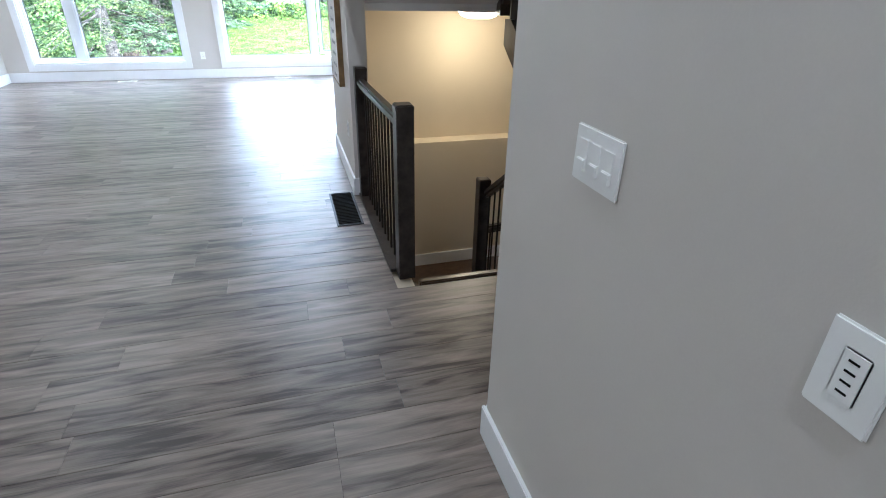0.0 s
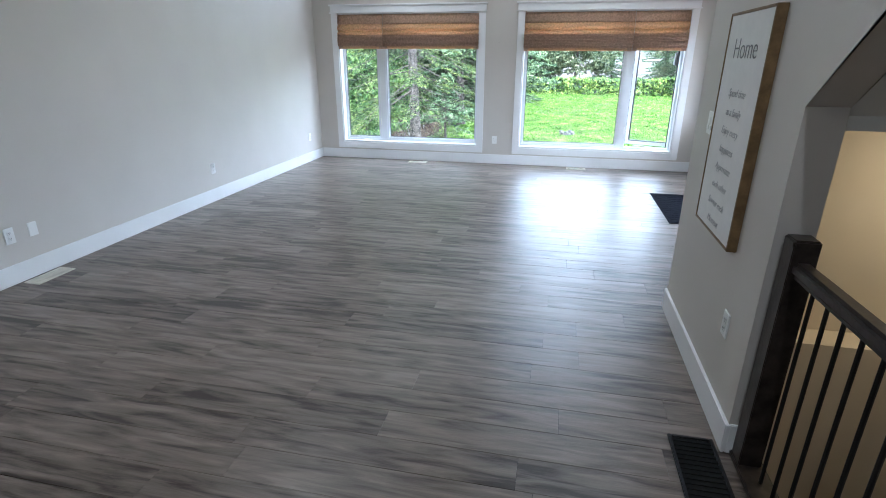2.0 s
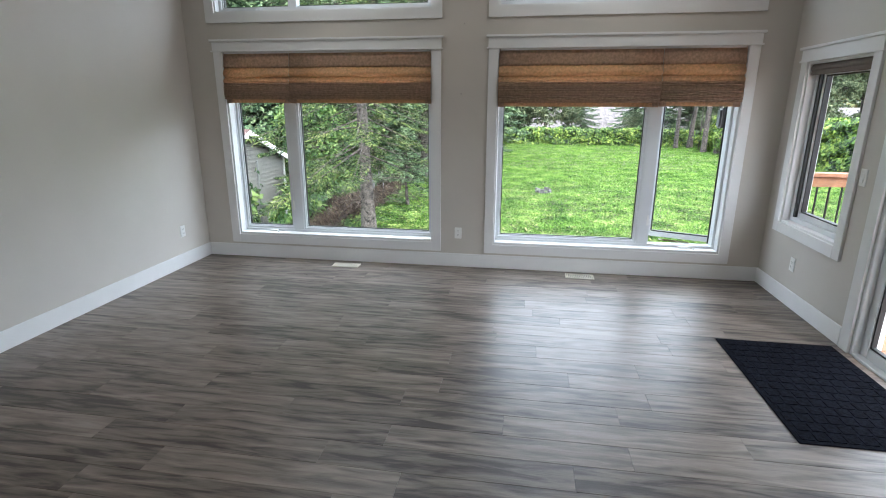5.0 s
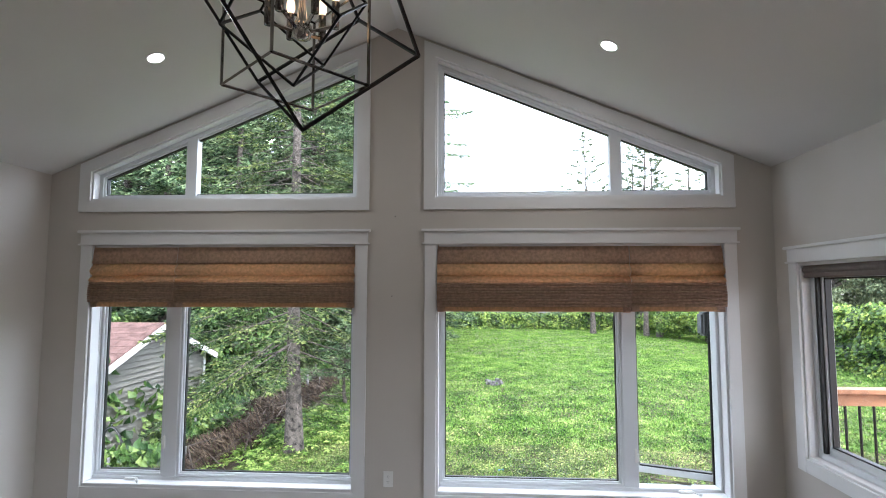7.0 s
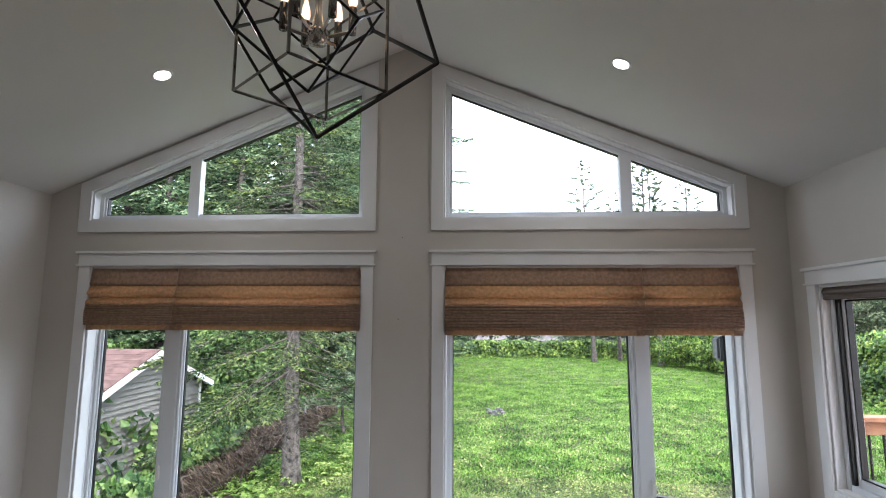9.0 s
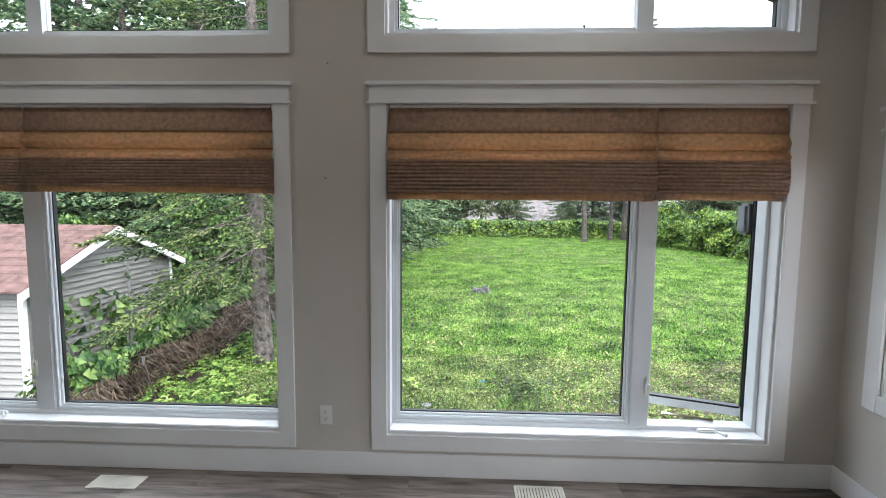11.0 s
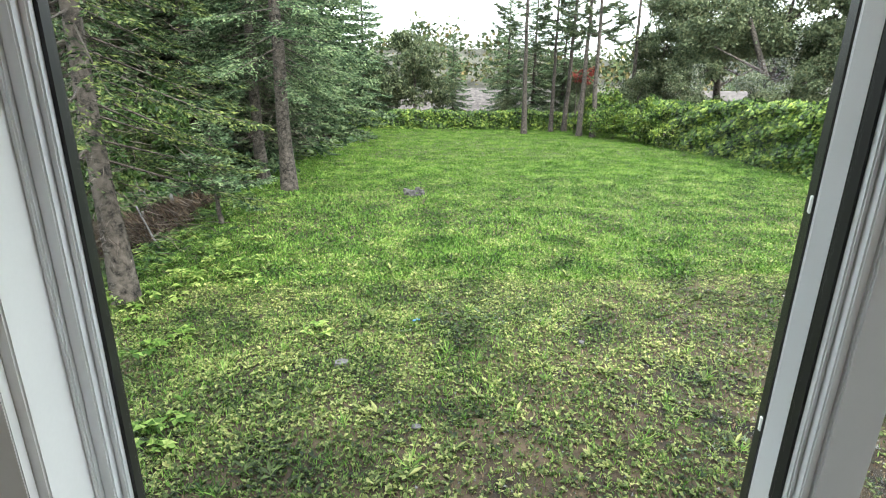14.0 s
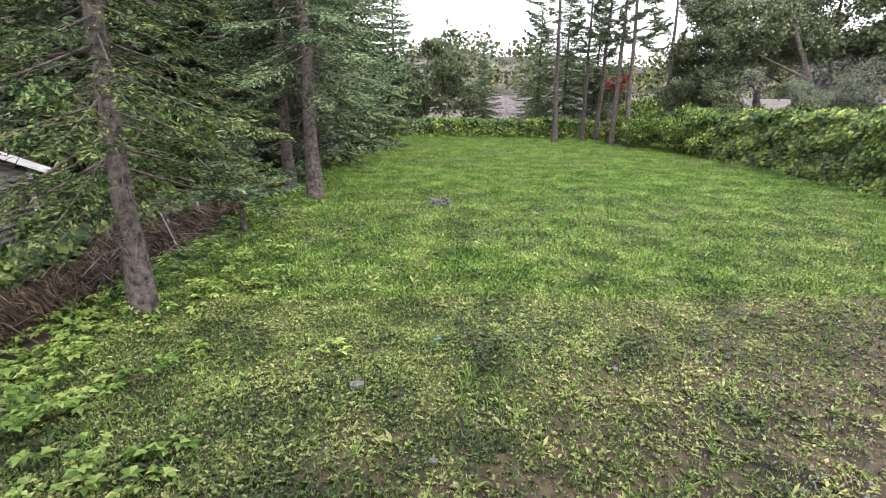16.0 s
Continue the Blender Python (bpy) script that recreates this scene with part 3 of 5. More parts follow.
for x0, x1, yy in ((a0 + 0.03, a0 + 0.95, 0.05), (a0 + 0.88, a1 - 0.03, 0.11)):
    leaf = part("door_leaf", turned(frame_bm(x0, x1, 0.012, D3[3] - 0.03, 0.075, yy, yy + 0.045)), M_VINYL, door)
    east("gasket", frame_bm(x0 + 0.075, x1 - 0.075, 0.087, D3[3] - 0.105, 0.012, yy + 0.008, yy + 0.04, 0), M_GASKET, leaf)
    east("pane", box_bm(x0 + 0.08, x1 - 0.08, yy + 0.02, yy + 0.026, 0.09, D3[3] - 0.11), M_GLASS, leaf).visible_shadow = False
bm = bmesh.new()
add_box(bm, a0 + 0.045, a0 + 0.075, 0.03, 0.052, 0.93, 1.13, 0.005)
for k in range(8):
    p, q = [(a0 + 0.075 + 0.03 * math.sin(math.pi * t / 8), 0.012 - 0.02 * math.sin(math.pi * t / 8), 0.95 + 0.16 * t / 8) for t in (k, k + 1)]
    add_rod(bm, p, q, 0.009, n=8)
east("door_handle", bm, M_PLASTIC, door, "white curved pull handle")
woven = thing("woven_blind", (XR, D3[1] - 0.4, D3[3]), "pale woven reed blind with black edging, folded up", "blind")
for k, (zz, dp) in enumerate(((1.86, 0.03), (1.77, 0.06), (1.74, 0.075), (1.715, 0.08), (1.69, 0.07))):
    bm = bmesh.new()
    for j in range(9):
        add_rod(bm, (a0 + 0.02, -dp - 0.006 * math.sin(j), zz + 0.016 * j), (a1 - 0.02, -dp - 0.006 * math.sin(j), zz + 0.016 * j), 0.009, n=6)
    east("reed_fold", bm, M_WOVEN, woven)
    east("edging", box_bm(a0 + 0.005, a0 + 0.03, -dp - 0.012, -dp + 0.012, zz - 0.006, zz + 0.14, 0.003), M_SLOT, woven)
east("head_rail", box_bm(a0 + 0.005, a1 - 0.005, -0.05, -0.025, 1.95, 2.03, 0.004), M_WOVEN, woven)


# ---- roman blinds ----
def roman_blind(x0, x1, z0, label):
    """A folded fabric blind: flat head, two soft folds, a stack of pleats and the hem."""
    b = thing("roman_blind", ((x0 + x1) / 2, YW, ZT), label, "blind", "roman blinds on the garden windows")
    def sweep(nm, prof, mt):
        bm = bmesh.new()
        rows = [[bm.verts.new((x, YW + y, z)) for y, z in prof] for x in (x0, x0 + (x1 - x0) * 0.33, x0 + (x1 - x0) * 0.66, x1)]
        for r, s in zip(rows, rows[1:]):
            for i in range(len(prof) - 1):
                bm.faces.new((r[i], s[i], s[i + 1], r[i + 1]))
        bmesh.ops.recalc_face_normals(bm, faces=bm.faces)
        g = bmesh.ops.solidify(bm, geom=bm.faces[:], thickness=0.004)
        part(nm, bm, mt, b, smooth=True)
    top = ZT - 0.004
    head = top - 0.145
    # Unseen sheet added behind the pleats to stop light leaking between them.
    part("added_sheet", box_bm(x0 + 0.004, x1 - 0.004, YW + 0.014, YW + 0.017, z0 + 0.02, head - 0.15), M_BLIND, b)
    sweep("head_panel", [(0.008, top), (0.002, top - 0.06), (-0.006, head + 0.03), (-0.014, head + 0.01), (-0.006, head), (0.006, head - 0.002)], M_BLIND)
    # Folds take the paler linen, which paints in their backlit glow.
    def fold(za, zb, bulge):
        n = 10
        sweep("fold", [(0.006 - bulge * math.sin(math.pi * (i / n) ** 1.6), za + (zb - za) * i / n) for i in range(n + 1)], M_BLIND_LIT)
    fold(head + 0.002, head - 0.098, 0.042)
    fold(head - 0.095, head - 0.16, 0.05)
    n = 9
    zs = head - 0.155
    step = (zs - (z0 + 0.035)) / n
    for i in range(n):
        d = 0.036 + 0.018 * math.sin(math.pi * (i + 1) / (n + 2))
        za = zs - step * i
        sweep("pleat", [(0.006, za + 0.002), (-d, za), (-d - 0.004, za - step * 0.45), (-d, za - step * 0.8), (-d * 0.5, za - step * 0.92), (0.006, za - step)], M_BLIND)
    part("hem_bar", box_bm(x0 + 0.006, x1 - 0.006, YW - 0.012, YW + 0.004, z0, z0 + 0.04, 0.003), M_BLIND_LIT, b)
    for xx in (x0 + 0.03, x1 - 0.03):
        part("hem_tab", box_bm(xx - 0.03, xx + 0.03, YW - 0.016, YW + 0.006, z0 - 0.003, z0 + 0.043, 0.003), M_BLIND, b)
    return b


roman_blind(O1[0] + 0.012, -2.268, 1.675, "short brown linen roman blind folded halfway up")
roman_blind(-2.262, O1[1] - 0.012, 1.675, "wide brown linen roman blind folded up")
roman_blind(O2[0] + 0.012, 1.343, 1.648, "wide brown linen roman blind folded up")
roman_blind(1.349, O2[1] - 0.012, 1.655, "short brown linen roman blind beside the wide one")

# ---- stairs down, landing, railings ----
NX0, NX1, NY = SX + 0.135, 2.2, 3.06
bm = bmesh.new()
add_box(bm, NX0 + 0.02, 3.38, NY, NY + 0.05, -0.03, 0.012, 0.008)
tagged(part("trim_nosing", bm, M_STAIRWOOD), "dark brown stair nosing", "nosing", kind="structure")
tagged(part("floor_landing", box_bm(NX0, 3.38, 4.1, 5.26, LAND - 0.1, LAND), M_STAIRWOOD), "brown wood landing floor", "floor", kind="structure")
down = thing("stair_down", (1.77, 3.6, LAND), "brown wooden stair flight going down", "stairs")
for k in range(5):
    zt = -0.19 * (k + 1)
    part("tread", box_bm(NX0, NX1, NY + 0.05 + 0.25 * k, NY + 0.33 + 0.25 * k, zt - 0.03, zt, 0.006), M_STAIRWOOD, down)
    part("riser", box_bm(NX0, NX1, NY + 0.05 + 0.25 * k - 0.018, NY + 0.05 + 0.25 * k, zt, zt + 0.16), M_STAIRWOOD, down)
part("riser", box_bm(NX0, NX1, NY + 1.3 - 0.018, NY + 1.3, LAND, -0.98), M_STAIRWOOD, down)


def newel(rail, x, y, z0, z1, w=0.085):
    bm = bmesh.new()
    add_box(bm, x - w / 2, x + w / 2, y - w / 2, y + w / 2, z0, z1, 0.003)
    p = part("newel_post", bm, M_DARKWOOD, rail)
    bm = bmesh.new()
    add_box(bm, x - w / 2 - 0.002, x + w / 2 + 0.002, y - w / 2 - 0.002, y + w / 2 + 0.002, z1 - 0.03, z1 + 0.004, 0.008)
    part("post_cap", bm, M_DARKWOOD, p)


def baluster(rail, x, y, z0, z1):
    bm = bmesh.new()
    add_rod(bm, (x, y, z0), (x, y, z1), 0.0075, n=8)
    part("baluster", bm, M_IRON, rail)


def handrail(rail, a, b):
    a, b = Vector(a), Vector(b)
    d = b - a
    q = d.to_track_quat("Y", "Z").to_matrix().to_4x4()
    bm = bmesh.new()
    add_box(bm, -0.032, 0.032, 0, d.length, -0.05, 0.0, 0.014)
    add_box(bm, -0.02, 0.02, 0, d.length, -0.062, -0.045, 0.003)
    bmesh.ops.transform(bm, matrix=Matrix.Translation(a) @ q, verts=bm.verts)
    part("handrail", bm, M_DARKWOOD, rail)


rail = thing("stair_railing", (1.27, 3.8, 0), "espresso wood railing with black iron balusters along the floor edge", "railing")
RX = 1.275
newel(rail, RX, 4.48, 0.0, 0.985)
newel(rail, RX + 0.03, 3.185, 0.0, 0.985, 0.092)
handrail(rail, (RX + 0.03, 3.22, 0.91), (RX, 4.45, 0.91))
part("shoe_rail", box_bm(RX - 0.05, RX + 0.06, 3.235, 4.535, 0.0, 0.022, 0.004), M_DARKWOOD, rail)
for k in range(11):
    baluster(rail, RX + 0.012, 3.31 + 0.104 * k, 0.02, 0.86)

rail2 = thing("stair_railing", (2.15, 3.7, LAND), "dark sloped stair railing with iron balusters beside the steps", "railing")
newel(rail2, 2.13, 4.13, LAND, 0.2, 0.09)
handrail(rail2, (2.15, 4.1, 0.12), (2.15, 2.95, 0.925))
newel(rail2, 2.15, 2.95, 0.0, 1.0, 0.09)
for k in range(11):
    y = 4.03 - 0.095 * k
    top = 0.12 + (4.1 - y) * 0.7 - 0.06
    baluster(rail2, 2.15, y, top - 0.86, top)
part("stringer", (lambda b: (add_prism(b, [(3.05, -0.02), (3.05, -0.3), (4.13, -1.05), (4.13, -0.72)], 2.12, 2.18, "x"), b)[1])(bmesh.new()), M_DARKWOOD, rail2)
rail3 = thing("stair_railing", (2.4, 4.2, LAND), "short dark landing railing with two posts", "railing")
newel(rail3, 2.45, 4.16, LAND - 0.3, -0.1, 0.09)
handrail(rail3, (2.17, 4.13, -0.2), (2.42, 4.16, -0.2))
for k in range(3):
    baluster(rail3, 2.22 + 0.06 * k, 4.145, LAND, -0.25)

# flight up
up = thing("stair_up", (2.8, 3.4, 0), "dark espresso stair flight going up", "stairs")
for k in range(8):
    zt, y = 0.183 * (k + 1), 2.55 + 0.25 * k
    part("tread", box_bm(2.31, 3.36, y - 0.03, y + 0.26, zt - 0.035, zt, 0.008), M_DARKWOOD, up)
    part("riser", box_bm(2.33, 3.36, y, y + 0.018, zt - 0.183, zt - 0.03), M_DARKWOOD, up)
bm = bmesh.new()
add_prism(bm, [(2.5, 0.0), (2.62, 0.0), (4.3, 1.14), (4.3, 1.31), (4.2, 1.31), (2.5, 0.16)], 2.29, 2.33, "x")
part("stringer", bm, M_DARKWOOD, up)
bm = bmesh.new()
add_prism(bm, [(4.58, 1.33), (4.58, 1.46), (3.2, 1.46 + 1.38 * 0.83), (3.2, 1.33 + 1.38 * 0.83)], 2.34, 2.4, "x")
part("skirt_board", bm, M_DARKWOOD, up)
part("top_landing", box_bm(2.33, 3.36, 4.5, 4.58, 1.32, 1.47, 0.004), M_DARKWOOD, up)
for k in range(10):
    bm = bmesh.new()
    add_rod(bm, (2.42 + 0.1 * k, 4.54, 1.47), (2.42 + 0.1 * k, 4.54, 2.3), 0.0075, n=8)
    part("baluster", bm, M_IRON, up)

# stairwell lamp
lamp = thing("flush_ceiling_light", (2.32, 4.93, 1.345), "lit round flush-mount ceiling light with frosted dome", "ceiling light")
bm = bmesh.new()
add_lathe(bm, [(0.10, -0.065), (0.14, -0.05), (0.165, -0.02), (0.165, -0.01)], (2.32, 4.93, 1.345))
part("dome", bm, M_DOME, lamp, smooth=True)
bm = bmesh.new()
add_lathe(bm, [(0.172, -0.018), (0.175, -0.006), (0.17, 0.0)], (2.32, 4.93, 1.345))
part("rim", bm, M_CHROME, lamp)
bulb = new("stairwell_lamp", bpy.data.lights.new("stairwell_lamp", "POINT"))
bulb.data.energy, bulb.data.color, bulb.data.shadow_soft_size = 0.5, (1.0, 0.74, 0.45), 0.12
bulb.location = (2.32, 4.86, 1.13)


# ---- ceiling spots: one real pair, six added to brighten the room ----
def spot(x, y):
    z = roof_z(x)
    s = 1 if x < RIDGE else -1
    turn = Matrix.Translation((x, y, z)) @ Matrix.Rotation(-s * math.atan(SLOPE), 4, "Y")
    t = thing("recessed_downlight", (x, y, z), "round white recessed downlight, switched on; six of the eight are added", "downlight", "ceiling downlights")
    for nm, prof, mt in (("trim_ring", [(0.048, -0.002), (0.052, -0.005), (0.064, -0.004), (0.066, 0.0)], M_TRIM), ("lens", [(0.02, -0.004), (0.05, -0.003), (0.05, 0.0)], M_LED)):
        bm = bmesh.new()
        add_lathe(bm, prof, (0, 0, 0))
        bmesh.ops.transform(bm, matrix=turn, verts=bm.verts)
        part(nm, bm, mt, t)
    led = new("downlight_lamp", bpy.data.lights.new("downlight_lamp", "AREA"))
    led.data.shape, led.data.size, led.data.energy, led.data.color = "DISK", 0.09, 1.15, (1.0, 0.95, 0.88)
    led.matrix_world = turn @ Matrix.Translation((0, 0, -0.008))


# Only the pair at y 9.75 is real; the other rows are unseen fill lamps.
for y in (9.75, 6.6, 3.4, 0.2):
    for x in (-1.965, 1.0):
        spot(x, y)

# ---- chandelier ----
CH = Vector((-0.457, 8.254, 2.809))
chand = thing("chandelier", CH, "geometric cage chandelier of black and nickel cubes with lit candle bulbs", "chandelier")


def cage(nm, size, bar, turn, mt, centre):
    h = size / 2
    holder = part(nm, (lambda q: (add_bar(q, centre + turn @ Vector((-h, -h, -h)), centre + turn @ Vector((h, -h, -h)), bar), q)[1])(bmesh.new()), mt, chand)
    for k in range(3):
        for a in (-1, 1):
            for b in (-1, 1):
                if k == 0 and a == b == -1:
                    continue
                p = [a * h, b * h]
                p.insert(k, -h)
                q = list(p)
                q[k] = h
                bm = bmesh.new()
                add_bar(bm, centre + turn @ Vector(p), centre + turn @ Vector(q), bar)
                part("bar", bm, mt, holder)


cage("outer_cage", 0.503, 0.011, Euler((radians(-132.9), radians(216.3), radians(192.7))).to_matrix(), M_BLACKMETAL, CH)
cage("inner_cage", 0.36, 0.008, Euler((0, 0, radians(49))).to_matrix(), M_NICKEL, CH + Vector((-0.02, 0.0, -0.1)))
cage("small_cage", 0.3, 0.008, Euler((radians(-132.9), radians(216.3), radians(262))).to_matrix(), M_BLACKMETAL, CH + Vector((-0.02, 0, -0.02)))
bm = bmesh.new()
add_lathe(bm, [(0.012, -0.12), (0.032, -0.11), (0.035, -0.07), (0.02, -0.05), (0.012, 0.0), (0.012, roof_z(CH[0]) - CH[2])], CH, 14)
part("stem", bm, M_CHROME, chand, smooth=True)
bm = bmesh.new()
add_lathe(bm, [(0.065, roof_z(CH[0]) - CH[2] - 0.04), (0.065, roof_z(CH[0]) - CH[2] + 0.01)], CH, 20)
part("canopy", bm, M_CHROME, chand)
for k in range(6):
    a = radians(60 * k + 10)
    p = CH + Vector((0.115 * math.cos(a), 0.115 * math.sin(a), -0.06))
    bm = bmesh.new()
    add_bar(bm, CH + Vector((0.02 * math.cos(a), 0.02 * math.sin(a), -0.09)), p, 0.01)
    arm = part("arm", bm, M_CHROME, chand)
    bm = bmesh.new()
    add_lathe(bm, [(0.014, -0.01), (0.014, 0.085)], p, 12)
    part("candle_sleeve", bm, M_NICKEL, arm, smooth=True)
    bm = bmesh.new()
    add_lathe(bm, [(0.008, 0.085), (0.016, 0.105), (0.015, 0.125), (0.006, 0.165), (0.002, 0.18)], p, 12)
    part("bulb", bm, M_BULB, arm, "lit flame-shaped bulb", smooth=True)


# ---- plates on the walls ----
def plate(name, at, normal, w, h, label, rockers=0, sockets=0, usb=0):
    """A white wall plate. normal: 'x+', 'x-', 'y-'."""
    turn = {"y-": Matrix.Identity(3), "x-": Matrix(((0, 1, 0), (-1, 0, 0), (0, 0, 1))), "x+": Matrix(((0, -1, 0), (1, 0, 0), (0, 0, 1)))}[normal]
    m = Matrix.Translation(at) @ turn.to_4x4()
    t = thing(name, at, label, "switch" if rockers else "socket")
    def p(nm, dims, mt, bev, par=t):
        bm = bmesh.new()
        add_box(bm, *dims, bev)
        bmesh.ops.transform(bm, matrix=m, verts=bm.verts)
        return part(nm, bm, mt, par)
    p("plate", (-w / 2, w / 2, -0.007, 0, -h / 2, h / 2), M_PLASTIC, 0.003)
    for k in range(rockers):
        x = (k - (rockers - 1) / 2) * 0.046
        r = p("rocker", (x - 0.016, x + 0.016, -0.0095, -0.005, -0.033, 0.033), M_PLASTIC, 0.002)
        p("rocker_tip", (x - 0.0155, x + 0.0155, -0.0145, -0.007, -0.0325, -0.008), M_PLASTIC, 0.002, r)
        for z in (-0.047, 0.047):
            p("screw", (x - 0.003, x + 0.003, -0.0076, -0.006, z - 0.002, z + 0.002), M_PLASTIC, 0.0004)
    for k in range(sockets):
        z = (k - 0.5) * 0.04
        s = p("socket_face", (-0.017, 0.017, -0.010, -0.005, z - 0.015, z + 0.015), M_PLASTIC, 0.004)
        for dx in (-0.006, 0.006):
            p("slot", (dx - 0.001, dx + 0.001, -0.0106, -0.009, z - 0.002, z + 0.008), M_SLOT, 0, s)
        p("slot", (-0.002, 0.002, -0.0106, -0.009, z - 0.010, z - 0.006), M_SLOT, 0, s)
    if usb:
        s = p("insert", (-0.0165, 0.0165, -0.009, -0.005, -0.034, 0.034), M_PLASTIC, 0.002)
        for k in range(usb):
            z = (k - (usb - 1) / 2) * 0.014
            p("usb_slot", (-0.0065, 0.0065, -0.0096, -0.008, z - 0.0015, z + 0.0015), M_SLOT, 0, s)
    return t


plate("wall_outlet", (-0.518, YW, 0.364), "y-", 0.075, 0.118, "white wall outlet between the garden windows", 0, 2)
plate("wall_outlet", (XL, 10.165, 0.372), "x+", 0.075, 0.118, "white wall outlet near the corner", 0, 2)
plate("wall_outlet", (XL, 7.70, 0.369), "x+", 0.075, 0.118, "white wall outlet above the baseboard", 0, 2)
plate("wall_outlet", (XL, 5.33, 0.352), "x+", 0.075, 0.118, "white wall outlet beside a low connection box", 0, 2)
plate("connection_box", (XL, 5.51, 0.352), "x+", 0.07, 0.105, "small raised white connection box", 0, 0)
plate("wall_outlet", (XR, 9.996, 0.358), "x-", 0.075, 0.118, "white wall outlet under the side window", 0, 2)
plate("wall_switch", (XR, 9.31, 1.19), "x-", 0.075, 0.118, "white light switch beside the sliding door", 1)
plate("wall_outlet", (SX, 4.80, 0.47), "x-", 0.075, 0.118, "white wall outlet under the sign", 0, 2)
plate("wall_switch", (SX, 5.58, 1.25), "x-", 0.12, 0.118, "white double light switch beside the sign", 2)
plate("wall_switch", (1.33, 1.48, 1.22), "x-", 0.165, 0.118, "white triple rocker switch", 3)
plate("wall_outlet", (1.33, 0.92, 1.14), "x-", 0.082, 0.125, "white wall plate with four USB slots", 0, 0, 4)

# ---- sign ----
sign = thing("wall_sign", (SX, 5.14, 1.275), "tall white canvas sign with grey script in a bronze frame", "sign")
S0, S1, SZ0, SZ1, SD = 4.86, 5.42, 0.785, 1.765, 0.042
part("canvas", box_bm(SX - SD + 0.004, SX - 0.004, S0 + 0.012, S1 - 0.012, SZ0 + 0.012, SZ1 - 0.012), M_CANVAS, sign)
for y0, y1, a, b in ((S0, S0 + 0.011, SZ0, SZ1), (S1 - 0.011, S1, SZ0, SZ1), (S0 + 0.011, S1 - 0.011, SZ0, SZ0 + 0.011), (S0 + 0.011, S1 - 0.011, SZ1 - 0.011, SZ1)):
    part("frame_side", box_bm(SX - SD, SX, y0, y1, a, b, 0.002), M_BRONZE, sign)


def writing(text, size, yc, zc, shear=0.0):
    cu = bpy.data.curves.new("lettering", "FONT")
    cu.body, cu.size, cu.align_x, cu.extrude, cu.shear, cu.offset = text, size, "CENTER", 0.0006, shear, -0.015 * size
    ob = bpy.data.objects.new("lettering_curve", cu)
    scene.collection.objects.link(ob)
    me = bpy.data.meshes.new_from_object(ob.evaluated_get(bpy.context.evaluated_depsgraph_get()))
    bpy.data.objects.remove(ob)
    bpy.data.curves.remove(cu)
    me.transform(Matrix(((0, 0, -1, SX - SD + 0.003), (-1, 0, 0, yc), (0, 1, 0, zc), (0, 0, 0, 1))))
    me.transform(Matrix.Translation(-ORIGIN[sign.name]))
    me.materials.append(M_INK if size > 0.1 else M_FAINTINK)
    ob = new("lettering", me)
    ob.parent = sign


writing("Home", 0.125, 5.14, 1.57)
for k, line in enumerate(("Spend time", "as a family", "Enjoy every", "happiness", "Appreciate", "each other", "Savour each", "Moment")):
    writing(line, 0.05, 5.14, 1.41 - 0.083 * k, 0.35)

# ---- box on the outer wall beside the casement ----
hood = thing("outdoor_box", (2.03, 10.88, 1.54), "grey rounded utility box on the outer wall", "box")
part("cover", box_bm(1.975, 2.085, 10.84, 10.95, 1.45, 1.64, 0.018), mat("grey_plastic", (0.22, 0.23, 0.24), 0.4), hood)
part("bracket", box_bm(2.064, 2.084, 10.81, 10.85, 1.5, 1.58, 0.003), M_IRON, hood)

# ---- door mat and vents ----
doormat = thing("door_mat", (1.97, 8.5, 0), "navy blue patterned carpet mat by the sliding door", "mat")
part("base", box_bm(1.59, 2.37, 7.90, 9.145, 0.0, 0.007, 0.003), M_MAT, doormat)
bm = bmesh.new()
for i in range(14):
    for j in range(10):
        x, y = 1.615 + 0.0745 * j + 0.018 * (i % 2), 7.93 + 0.086 * i
        add_box(bm, x, min(x + 0.062, 2.355), y, y + 0.072, 0.006, 0.0105, 0.0)
tagged(part("carpet_surface", bm, M_MAT, doormat), kind="stuff")


def floor_vent(x0, x1, y0, y1, n, mt, label, along):
    v = thing("floor_vent", ((x0 + x1) / 2, (y0 + y1) / 2, 0), label, "floor vent")
    e = 0.016
    bm = bmesh.new()
    for q in ((x0, x0 + e, y0, y1), (x1 - e, x1, y0, y1), (x0 + e, x1 - e, y0, y0 + e), (x0 + e, x1 - e, y1 - e, y1)):
        add_box(bm, *q, 0, 0.008, 0.003)
    part("frame", bm, mt, v)
    st = M_SLOT if mt is M_BLACKMETAL else mt
    # Near-black sheet stands in for the shaded hollow below the slats.
    part("added_sheet", box_bm(x0 + e, x1 - e, y0 + e, y1 - e, 0.0005, 0.0015), M_SLOT, v)
    for k in range(n):
        f0, f1 = (k + 0.15) / n, (k + (0.6 if mt is M_BLACKMETAL else 0.88)) / n
        if along == "x":
            part("slat", box_bm(x0 + e + (x1 - x0 - 2 * e) * f0, x0 + e + (x1 - x0 - 2 * e) * f1, y0 + e, y1 - e, 0.001, 0.006), st, v)
        else:
            part("slat", box_bm(x0 + e, x1 - e, y0 + e + (y1 - y0 - 2 * e) * f0, y0 + e + (y1 - y0 - 2 * e) * f1, 0.001, 0.006), st, v)


